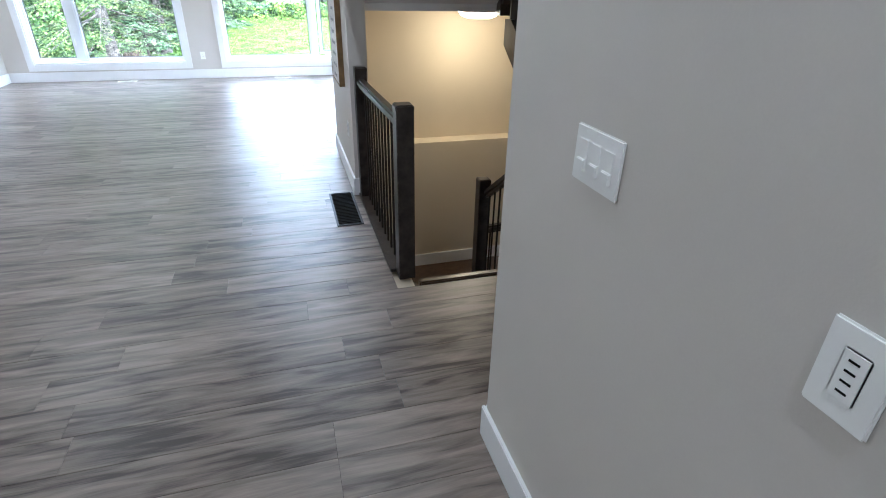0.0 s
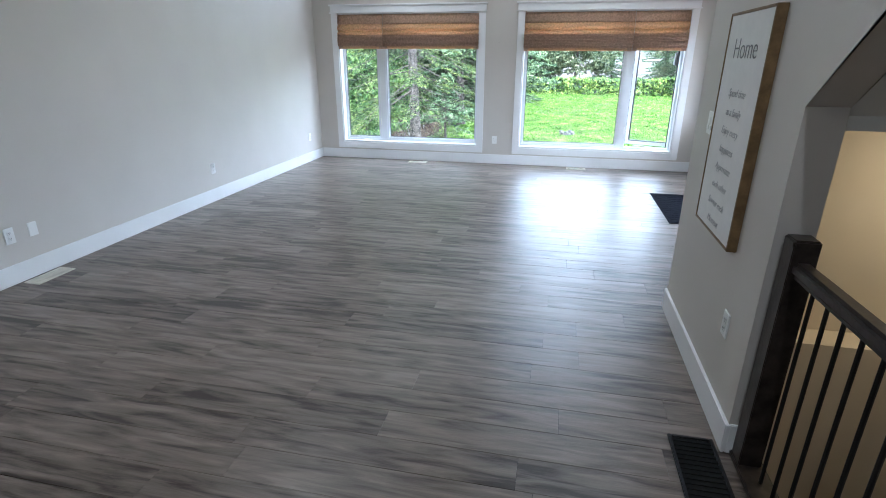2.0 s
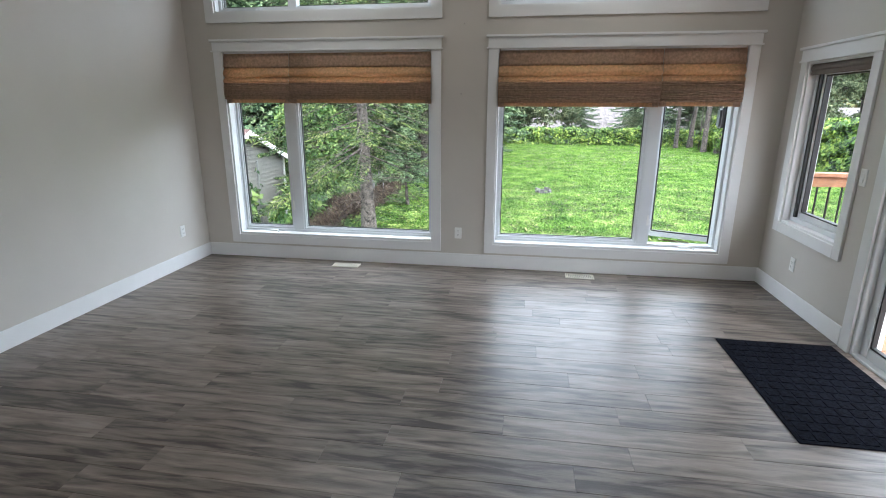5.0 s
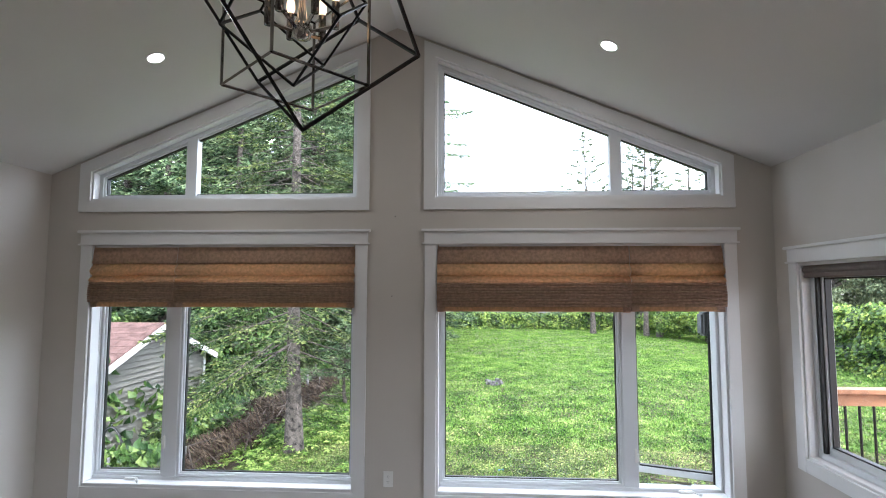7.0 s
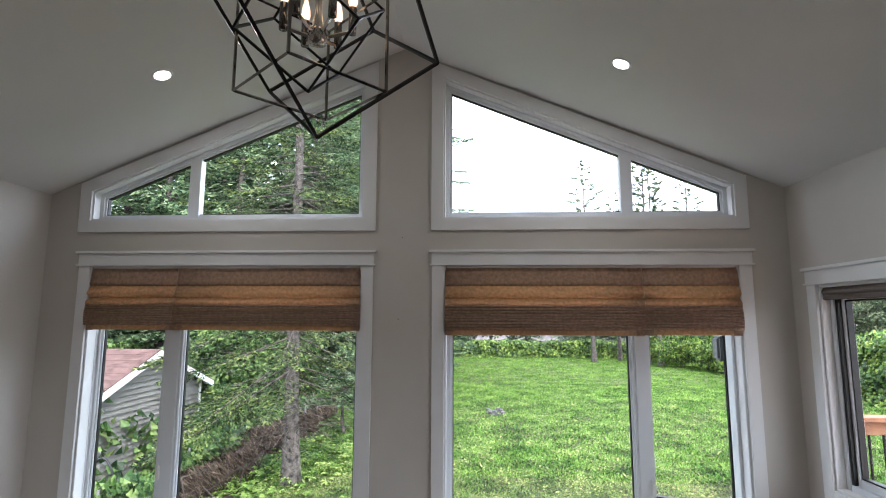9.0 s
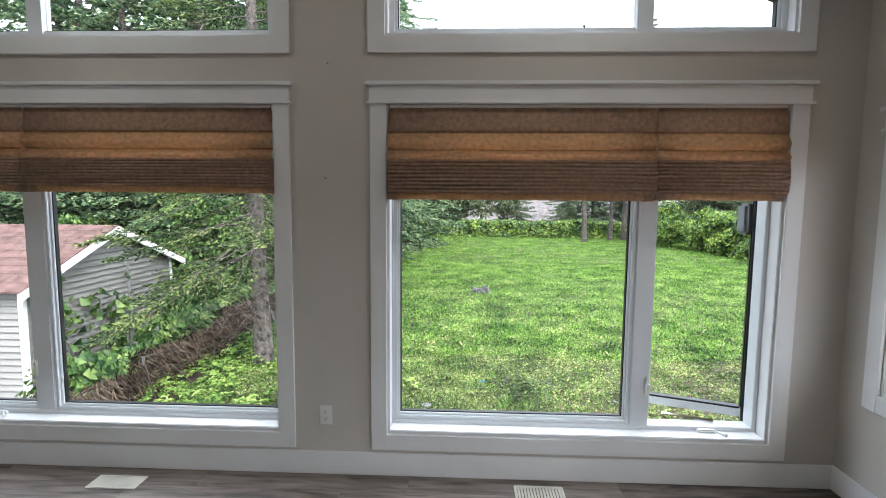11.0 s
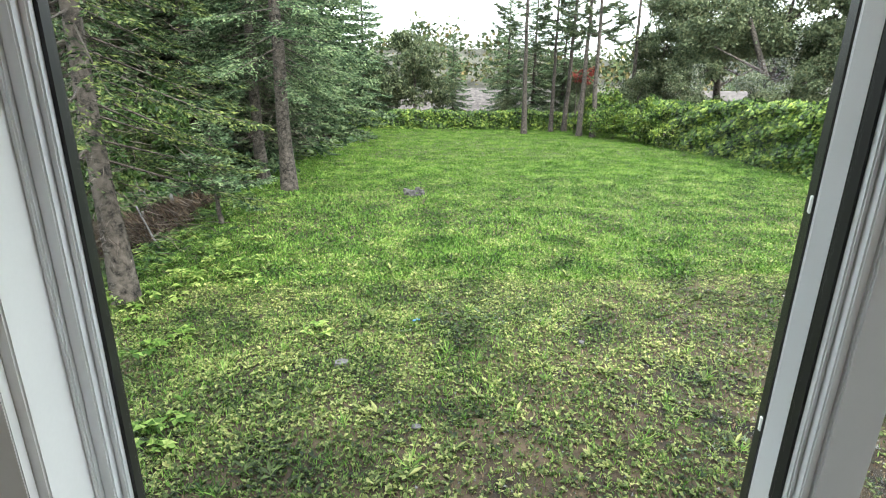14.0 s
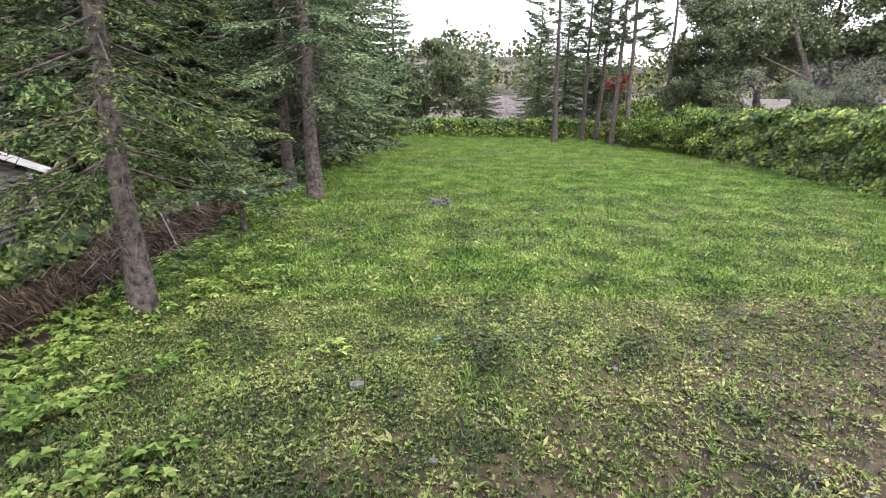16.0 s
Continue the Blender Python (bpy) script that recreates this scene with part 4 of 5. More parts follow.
floor_vent(0.99, 1.178, 3.955, 4.595, 22, M_BLACKMETAL, "long black metal floor register by the railing", "y")
floor_vent(-1.845, -1.555, 10.365, 10.5, 14, M_VENT, "cream metal floor vent under the window", "x")
floor_vent(0.595, 0.875, 10.385, 10.525, 14, M_VENT, "cream metal floor vent under the window", "x")
floor_vent(-3.34, -3.2, 5.3, 5.61, 14, M_VENT, "cream metal floor vent beside the wall", "y")
for x, z in ((-0.503, 1.765), (-0.48, 2.40)):
    bm = bmesh.new()
    add_rod(bm, (x, YW + 0.01, z), (x, YW - 0.004, z), 0.004, n=8)
    solo("screw_anchor", bm, M_SLOT, (x, YW, z), "tiny dark screw hole plug in the wall", "screw")

# ---- outside: ground ----
M_GROUND = mat("lawn_soil", (0.015, 0.011, 0.007), 0.95, vary=0.5, scale=2.3, bump=1.0, fine=70, second=(0.060, 0.043, 0.026))
M_GRASS = island_mat("grass_blades", (0.024, 0.068, 0.009), (0.135, 0.275, 0.040), (0.34, 0.455, 0.12), 0.55, 0.3, 0.3)
M_FARGRASS = island_mat("far_grass", (0.042, 0.11, 0.013), (0.142, 0.285, 0.038), (0.31, 0.43, 0.105), 0.6, 0.2, 0.35)
M_WEED = island_mat("broad_weed_leaves", (0.011, 0.024, 0.007), (0.122, 0.172, 0.047), (0.45, 0.46, 0.18), 0.5, 0.35, 0.3)
M_LIME = island_mat("lime_seedling_leaves", (0.05, 0.11, 0.018), (0.20, 0.32, 0.065), (0.45, 0.52, 0.17), 0.5, 0.35, 0.35)
M_SILVER = island_mat("silvery_weed_leaves", (0.06, 0.09, 0.06), (0.16, 0.21, 0.15), (0.33, 0.38, 0.30), 0.7, 0.2, 0.2)
M_NEEDLE = island_mat("spruce_needles", (0.009, 0.019, 0.008), (0.055, 0.092, 0.034), (0.26, 0.30, 0.095), 0.65, 0.12, 0.3)
M_FARNEEDLE = island_mat("blue_spruce_needles", (0.025, 0.05, 0.028), (0.125, 0.195, 0.100), (0.35, 0.44, 0.23), 0.65, 0.15, 0.35)
M_PINE = island_mat("pine_needles", (0.03, 0.05, 0.028), (0.08, 0.12, 0.058), (0.17, 0.20, 0.09), 0.6, 0.3, 0.2)
M_LEAF = island_mat("broad_leaves", (0.018, 0.05, 0.014), (0.085, 0.165, 0.04), (0.28, 0.37, 0.11), 0.5, 0.4, 0.3)
M_VINE = island_mat("vine_leaves", (0.009, 0.028, 0.008), (0.105, 0.20, 0.035), (0.44, 0.54, 0.11), 0.42, 0.4, 0.3)
M_WILLOW = island_mat("grey_green_leaves", (0.05, 0.075, 0.04), (0.13, 0.165, 0.085), (0.28, 0.31, 0.17), 0.6, 0.3, 0.25)
M_RED = island_mat("red_autumn_leaves", (0.10, 0.012, 0.012), (0.26, 0.04, 0.035), (0.42, 0.10, 0.07), 0.6, 0.3, 0.3)
M_DEADLEAF = island_mat("dry_brush", (0.015, 0.010, 0.007), (0.06, 0.040, 0.028), (0.20, 0.15, 0.105), 0.85, 0.2)
M_DEADTWIG = island_mat("dead_grey_twigs", (0.025, 0.02, 0.017), (0.08, 0.064, 0.055), (0.21, 0.18, 0.16), 0.9, 0.15)
M_BARK = mat("grey_brown_bark", (0.042, 0.034, 0.029), 0.95, vary=0.6, scale=11, bump=1.0, fine=60, second=(0.09, 0.077, 0.067))
M_STONE = mat("grey_stone", (0.24, 0.235, 0.24), 0.9, vary=0.3, scale=12, bump=0.6)
M_BLOCK = mat("dark_grey_concrete_block", (0.115, 0.11, 0.115), 0.9, vary=0.4, scale=14, bump=0.6)
M_BALLAST = mat("pinkish_ballast", (0.115, 0.10, 0.097), 0.95, vary=0.35, scale=3, bump=0.9, fine=9)
M_SIDING = mat("beige_vinyl_siding", (0.19, 0.182, 0.165), 0.5, vary=0.08, scale=2)
M_SHINGLE = mat("rose_brown_shingle", (0.125, 0.078, 0.070), 0.95, spec=0.1, vary=0.3, scale=6, bump=0.8, fine=90)
M_CEDAR = mat("red_cedar", (0.28, 0.135, 0.07), 0.7, vary=0.25, scale=8, bump=0.3)
M_WIRE = mat("galvanised_wire", (0.3, 0.3, 0.3), 0.5, metal=0.7)


def gz(x, y):
    """Height of the lawn: nearly level, falling off beyond the fence."""
    a = -1.44 + 0.004 * np.clip(y - 14, -3, 20)
    return a - 0.2 * np.clip(-3.2 - x, 0, 4.2) + 0.03 * np.sin(x * 1.1 + 0.5) * np.cos(y * 0.7)


def ground_z(x, y):
    return float(gz(x, y))


rng = np.random.default_rng(7)


def grid_mesh(name, xs, ys, zf, material):
    X, Y = np.meshgrid(xs, ys)
    v = np.stack([X, Y, zf(X, Y)], -1).reshape(-1, 3)
    nx, ny = len(xs), len(ys)
    f = [(j * nx + i, j * nx + i + 1, (j + 1) * nx + i + 1, (j + 1) * nx + i) for j in range(ny - 1) for i in range(nx - 1)]
    me = bpy.data.meshes.new(name)
    me.from_pydata(v.tolist(), [], f)
    for p in me.polygons:
        p.use_smooth = True
    me.materials.append(material)
    return new(name, me)


xs = np.concatenate([[-2500, -400, -100], np.linspace(-40, 40, 81), [100, 400, 2500]])
ys = np.concatenate([[-2500, -300, -60, -10, 5], np.linspace(10.8, 60, 83), [100, 400, 2500]])
tagged(grid_mesh("ground", xs, ys, gz, M_GROUND), "patchy green lawn with bare soil and gravel", "lawn", kind="structure")


def cards(name, centres, along, across, material, kind="", parent=None, label="", category=""):
    """Leaves: one small folded blade (4 vertices) at each centre, spanned by two vectors."""
    c, a, b = np.asarray(centres), np.asarray(along), np.asarray(across)
    n = len(c)
    nrm = np.cross(a, b)
    nrm /= np.linalg.norm(nrm, axis=1, keepdims=True) + 1e-9
    lift = (np.linalg.norm(b, axis=1, keepdims=True) * 0.35) * nrm
    v = np.stack([c - a * 0.5, c - b * 0.5 + lift, c + a * 0.5, c + b * 0.5 + lift], 1).reshape(-1, 3)
    me = bpy.data.meshes.new(name)
    me.vertices.add(4 * n)
    me.vertices.foreach_set("co", v.astype(np.float32).ravel())
    i = np.arange(n) * 4
    tri = np.stack([i, i + 1, i + 2, i, i + 2, i + 3], 1).ravel().astype(np.int32)
    me.loops.add(6 * n)
    me.loops.foreach_set("vertex_index", tri)
    me.polygons.add(2 * n)
    me.polygons.foreach_set("loop_start", np.arange(0, 6 * n, 3, dtype=np.int32))
    me.polygons.foreach_set("loop_total", np.full(2 * n, 3, dtype=np.int32))
    me.update(calc_edges=True)
    me.materials.append(material)
    ob = new(name, me)
    if parent:
        ob.parent = parent
    return tagged(ob, label, category, kind=kind)


def unit(n):
    v = rng.normal(size=(n, 3))
    return v / np.linalg.norm(v, axis=1, keepdims=True)


def patch(x, y, s, seed):
    return np.sin(x * s + seed) * np.cos(y * s * 0.8 - seed * 2) + 0.6 * np.sin(x * s * 2.3 - y * s * 1.7 + seed)


def bare(x, y):
    """How bare the ground is: more towards the house and the deck side, in patches."""
    return np.clip(0.32 + 0.13 * (x - 1.2) - 0.16 * (y - 14.5) + 0.17 * patch(x, y, 0.9, 1.0) + 0.12 * patch(x, y, 2.6, 4.0), 0.0, 1.0)


def blades(name, n, x0, x1, y0, y1, hmin, hmax, width, material, label, power=1.0, keep=None):
    y = y0 + (y1 - y0) * rng.random(n) ** power
    x = x0 + (x1 - x0) * rng.random(n)
    if keep is not None:
        k = keep(x, y)
        x, y = x[k], y[k]
    n = len(x)
    tall = 0.85 + 0.18 * patch(x, y, 1.7, 2.0)
    h = (hmin + (hmax - hmin) * rng.random(n) ** 2) * np.clip(tall, 0.5, 1.3)
    az = rng.random(n) * 2 * np.pi
    lean = 0.25 + 1.0 * rng.random(n)
    along = np.stack([np.cos(az) * lean, np.sin(az) * lean, np.ones(n)], 1)
    along *= (h / np.linalg.norm(along, axis=1))[:, None]
    wide = np.stack([-np.sin(az), np.cos(az), np.zeros(n)], 1) * (width * (0.6 + 0.8 * rng.random(n)))[:, None]
    c = np.stack([x, y, gz(x, y)], 1) + along * 0.45
    return cards(name, c, along, wide, material, kind="stuff", label=label, category="grass")


blades("grass", 190000, -4.5, 9, 11.6, 20, 0.035, 0.11, 0.009, M_GRASS, "short uneven green lawn grass", 1.15, lambda x, y: rng.random(len(x)) > 0.12 + 0.85 * bare(x, y))
blades("grass", 230000, -5, 15, 17.5, 33, 0.045, 0.115, 0.026, M_GRASS, "short green lawn grass", 1.2, lambda x, y: rng.random(len(x)) > 0.4 * bare(x, y) + np.clip((y - 27) / 6, 0, 1))
blades("grass", 150000, -6, 16.5, 25, 50, 0.04, 0.11, 0.04, M_FARGRASS, "short green lawn grass farther off", 1.1, lambda x, y: rng.random(len(x)) < np.clip((y - 25) / 6, 0.05, 1))
M_THATCH = island_mat("dry_thatch", (0.045, 0.028, 0.02), (0.16, 0.11, 0.07), (0.40, 0.32, 0.21), 0.8, 0.2)
blades("dry_thatch", 110000, -3, 12, 11.6, 24, 0.02, 0.08, 0.011, M_THATCH, "dry brown thatch between the grass", 1.2, lambda x, y: rng.random(len(x)) < 0.2 + 0.9 * bare(x, y))


# low broad-leaved weeds: rosettes of small leaves
def rosettes(name, n, x0, x1, y0, y1, size, leaves, material, label, keep=None, power=1.3, rise=0.5, fat=0.5):
    x, y = x0 + (x1 - x0) * rng.random(n), y0 + (y1 - y0) * rng.random(n) ** power
    if keep is not None:
        k = keep(x, y)
        x, y = x[k], y[k]
    n = len(x)
    s = size * (0.5 + rng.random(n))
    x, y, s = np.repeat(x, leaves), np.repeat(y, leaves), np.repeat(s, leaves)
    m = len(x)
    az = rng.random(m) * 2 * np.pi
    el = rise * (0.2 + rng.random(m))
    d = np.stack([np.cos(az), np.sin(az), el], 1)
    along = d * (s * (0.6 + 0.6 * rng.random(m)))[:, None]
    across = np.stack([-np.sin(az), np.cos(az), 0.25 * rng.normal(size=m)], 1) * (s * fat)[:, None]
    c = np.stack([x, y, gz(x, y) + s * 0.5 * rng.random(m)], 1) + along * 0.55
    return cards(name, c, along, across, material, kind="stuff", label=label, category="weeds")


def weedy(x, y):
    return rng.random(len(x)) > 0.75 * bare(x, y) ** 1.3


rosettes("lawn_weeds", 50000, -4.5, 8, 11.6, 18.5, 0.034, 5, M_WEED, "low clover and plantain weeds in the lawn", weedy, 1.15, 0.5, 0.62)
rosettes("lawn_weeds", 7000, -4.5, 13, 17.5, 27, 0.05, 5, M_WEED, "low weeds in the farther lawn", None, 1.3, 0.5, 0.6)
rosettes("plantains", 420, -3.5, 9, 11.8, 20, 0.085, 9, M_WEED, "larger broad-leaved weeds in the lawn", None, 1.2, 0.7, 0.3)
rosettes("grass_tufts", 420, -3.0, 11, 13, 26, 0.085, 14, M_GRASS, "brighter taller tufts of grass", None, 1.2, 1.0, 0.10)
rosettes("silver_weeds", 2600, 0.0, 5.0, 12.4, 17.5, 0.032, 5, M_SILVER, "silvery grey low weeds in patches", lambda x, y: (np.hypot((x - 1.6) / 1.2, (y - 16.2) / 0.8) < rng.random(len(x)) + 0.25) | (np.hypot(x - 3.5, y - 13.4) < 0.75 * rng.random(len(x))), 1.0, 0.6, 0.4)


# seedlings with hand-shaped leaves along the fence
def palmate(name, n, x0, x1, y0, y1, size, material, label, keep):
    x, y = x0 + (x1 - x0) * rng.random(n), y0 + (y1 - y0) * rng.random(n)
    k = keep(x, y)
    x, y = x[k], y[k]
    stem = 0.06 + 0.22 * rng.random(len(x))
    leaves = 4
    x, y, stem = [np.repeat(v, leaves) for v in (x, y, stem)]
    m = len(x)
    az = rng.random(m) * 2 * np.pi
    reach = 0.03 + 0.10 * rng.random(m)
    hub = np.stack([x + reach * np.cos(az), y + reach * np.sin(az), gz(x, y) + stem * (0.6 + 0.4 * rng.random(m))], 1)
    s = size * (0.6 + 0.7 * rng.random(m))
    C, A, B = [], [], []
    tilt = rng.normal(size=m) * 0.25 - 0.1
    for j, (turn, ln) in enumerate(((-1.9, 0.6), (-0.85, 0.9), (0, 1.0), (0.85, 0.9), (1.9, 0.6))):
        a = az + turn
        d = np.stack([np.cos(a), np.sin(a), tilt * np.cos(turn) + 0.12 * np.sin(turn * 2)], 1) * (s * ln)[:, None]
        w = np.stack([-np.sin(a), np.cos(a), 0.1 * rng.normal(size=m)], 1) * (s * ln * 0.62)[:, None]
        C.append(hub + d * 0.5); A.append(d); B.append(w)
    return cards(name, np.concatenate(C), np.concatenate(A), np.concatenate(B), material, kind="stuff", label=label, category="seedlings")


palmate("young_maples", 1050, -5.6, -0.2, 12.3, 20.5, 0.105, M_LIME, "light green maple seedlings at the lawn edge", lambda x, y: rng.random(len(x)) < np.clip(0.75 - 0.36 * (x + 3.4) - 0.03 * (y - 15), 0.015, 0.9) * np.clip(0.55 + 0.4 * patch(x, y, 1.5, 5.0), 0.1, 1))
palmate("young_maples", 500, -5.4, -2.4, 18, 25, 0.12, M_LEAF, "darker seedlings and brambles at the fence", lambda x, y: rng.random(len(x)) < np.clip(-0.2 - 0.5 * (x + 2.9), 0.02, 0.8))

# gravel in the bare ground near the house
n = 12000
gx, gy = rng.random(n) * 9 + 0.2, 11.8 + 6.5 * rng.random(n) ** 1.2
kk = (rng.random(n) < 0.7 * bare(gx, gy) ** 2) | (np.hypot((gx - 5.8) / 1.3, (gy - 15.6) / 1.5) < 0.9 * rng.random(n))
st = np.stack([gx, gy, gz(gx, gy) + 0.008], 1)[kk]
q = unit(len(st))
size = 0.012 + 0.03 * rng.random(len(st))
cards("gravel", st, q * size[:, None], np.cross(q, unit(len(st))) * size[:, None] * 1.3, M_STONE, kind="stuff", label="loose grey gravel in bare soil", category="gravel")

# stone ring in the lawn
RING = (0.84, 24.4)
ring = thing("fire_ring", (*RING, ground_z(*RING)), "low ring of grey stone blocks in the lawn", "fire pit")
for k in range(11):
    a = 2 * math.pi * k / 11
    x, y = RING[0] + 0.26 * math.cos(a), RING[1] + 0.26 * math.sin(a)
    bm = bmesh.new()
    add_box(bm, -0.07, 0.07, -0.045, 0.045, -0.03, 0.07 + 0.045 * (k % 3), 0.012)
    bmesh.ops.transform(bm, matrix=pose(x, y, ground_z(x, y), 0, 0, math.degrees(a) + 90), verts=bm.verts)
    part("stone", bm, M_BLOCK, ring)
for sx, sy, sw, turn in ((-0.246, 15.07, 0.085, 25), (2.6, 15.35, 0.05, 70), (0.55, 13.9, 0.05, 10)):
    bm = bmesh.new()
    add_prism(bm, [(-sw, -0.3 * sw), (-0.4 * sw, -0.6 * sw), (0.7 * sw, -0.5 * sw), (sw, 0.1 * sw), (0.3 * sw, 0.65 * sw), (-0.6 * sw, 0.5 * sw)], -0.02, 0.02, "z")
    bmesh.ops.transform(bm, matrix=pose(sx, sy, ground_z(sx, sy) + 0.015, 5, 3, turn), verts=bm.verts)
    solo("flat_stone", bm, M_BLOCK, (sx, sy, ground_z(sx, sy)), "small flat grey stone lying in the grass", "stone")
bm = bmesh.new()
add_box(bm, -0.06, 0.06, -0.008, 0.008, 0.0, 0.02, 0.004)
add_box(bm, 0.03, 0.06, -0.02, 0.03, 0.0, 0.015, 0.004)
bmesh.ops.transform(bm, matrix=pose(0.62, 16.05, ground_z(0.62, 16.05) + 0.03, 0, 8, 40), verts=bm.verts)
solo("plastic_scrap", bm, mat("blue_plastic", (0.08, 0.22, 0.5), 0.4), (0.62, 16.05, ground_z(0.62, 16.05)), "small blue plastic scrap in the grass", "litter")


# ---- trees ----
def trunk_bm(h, r, lean, seed=0):
    """A tapered, slightly bent trunk from the origin."""
    g = random.Random(seed)
    bm = bmesh.new()
    rings, n = [], 14
    for k in range(17):
        t = k / 16
        rad = r * (1 - 0.9 * t) * (1.4 if k == 0 else 1.08 if k == 1 else 1)
        cx, cy = lean[0] * t * h + 0.03 * g.uniform(-1, 1) * (k > 0), lean[1] * t * h + 0.03 * g.uniform(-1, 1) * (k > 0)
        rings.append([bm.verts.new((cx + rad * (1 + 0.12 * g.uniform(-1, 1)) * math.cos(6.283 * i / n), cy + rad * (1 + 0.12 * g.uniform(-1, 1)) * math.sin(6.283 * i / n), h * t - 0.25 * (k == 0))) for i in range(n)])
    for a, b in zip(rings, rings[1:]):
        for i in range(n):
            bm.faces.new((a[i], a[(i + 1) % n], b[(i + 1) % n], b[i]))
    bm.faces.new(rings[-1])
    return bm


def conifer(name, h, r, base, spread, branches, twigs, material, label, seed, droop=0.3, bare_to=0.15, lean=(0, 0), tuft=0.12, top_thin=1.0, dead=0, fat=0.42, up_tip=0.15):
    """A spruce or pine at the origin: trunk, arched limbs, side twigs on each limb, tufts of needles along each twig."""
    g = np.random.default_rng(seed)
    t = thing(name, (0, 0, 0), label, "tree")
    part("trunk", trunk_bm(h, r, lean, seed=seed), M_BARK, t, smooth=True)
    bm = bmesh.new()
    C, A, B = [], [], []
    for k in range(branches):
        f = base + (0.985 - base) * (k + g.random()) / branches
        az = k * 2.4 + g.normal() * 0.5
        L = spread * (1 - ((f - base) / (1 - base)) ** top_thin * 0.93) * (0.6 + 0.5 * g.random())
        p0 = np.array([lean[0] * f * h, lean[1] * f * h, f * h])
        out = np.array([math.cos(az), math.sin(az), 0.0])
        side = np.array([-math.sin(az), math.cos(az), 0.0])
        slope = 0.25 * (f - 0.4) - droop * (1.1 - f) + 0.1 * g.normal()

        def arm(s):
            s = np.asarray(s, float)[..., None]
            return p0 + out * (L * s) + np.array([0, 0, 1.0]) * (L * (slope * s - droop * 0.45 * s * s + up_tip * s ** 3))

        pts = arm([0, 0.35, 0.7, 1.0])
        for p, q, ra, rb in ((0, 1, 1.0, 0.7), (1, 2, 0.7, 0.4), (2, 3, 0.4, 0.15)):
            add_rod(bm, pts[p], pts[q], (0.004 + 0.006 * L) * ra, (0.004 + 0.006 * L) * rb, n=4)
        m = max(6, int(twigs * L / spread))
        s = bare_to + (1 - bare_to) * (np.arange(m) + g.random(m)) / m
        sign = np.where(np.arange(m) % 2 == 0, 1.0, -1.0)
        tl = np.maximum(0.10, 0.46 * L * (1.06 - s) * (0.55 + 0.7 * g.random(m)) * np.clip(s * 3, 0.3, 1))
        td = out * 0.75 + side * (sign * (0.5 + 0.5 * g.random(m)))[:, None] + np.stack([np.zeros(m), np.zeros(m), -0.12 - 0.5 * droop + 0.16 * g.normal(size=m)], 1)
        td /= np.linalg.norm(td, axis=1, keepdims=True)
        per = max(2, int(0.3 * L / tuft))
        u = (np.arange(per) + 0.4) / per
        pos = (arm(s)[:, None, :] + td[:, None, :] * (tl[:, None] * u)[:, :, None]).reshape(-1, 3)
        dd = np.repeat(td, per, 0) + g.normal(size=(m * per, 3)) * 0.28
        tipc = arm(np.linspace(max(0.35, bare_to), 1.0, 6))
        pos = np.concatenate([pos, tipc])
        dd = np.concatenate([dd, np.repeat(out[None], 6, 0) + 0.2 * g.normal(size=(6, 3))])
        dd /= np.linalg.norm(dd, axis=1, keepdims=True)
        k2 = len(pos)
        pos = pos + g.normal(size=(k2, 3)) * tuft * 0.16
        sz = tuft * (0.75 + 0.7 * g.random(k2))
        ac = np.cross(dd, np.array([0, 0, 1.0]) + 0.65 * g.normal(size=(k2, 3)))
        ac /= np.linalg.norm(ac, axis=1, keepdims=True) + 1e-9
        C.append(pos); A.append(dd * sz[:, None]); B.append(ac * (sz * fat)[:, None])
    part("limbs", bm, M_BARK, t)
    cards("crown", np.concatenate(C), np.concatenate(A), np.concatenate(B), material, parent=t)
    if dead:
        az, z = g.random(dead) * 6.283, h * (base * 0.45 + 0.38 * g.random(dead) ** 1.3)
        ln = 0.15 + 0.5 * g.random(dead)
        rr = 0.05 + 1.5 * g.random(dead) ** 1.4
        al = np.stack([np.cos(az), np.sin(az), -0.25 * np.ones(dead)], 1) + 0.45 * g.normal(size=(dead, 3))
        ac = np.cross(al, g.normal(size=(dead, 3)))
        ac /= np.linalg.norm(ac, axis=1, keepdims=True)
        c = np.stack([rr * np.cos(az) + lean[0] * z, rr * np.sin(az) + lean[1] * z, z - 0.12 * rr], 1)
        cards("dead_twigs", c, al * ln[:, None] * 0.6, ac * (0.006 + 0.007 * g.random(dead))[:, None], M_DEADTWIG, parent=t, label="dry grey lower twigs")
    return t


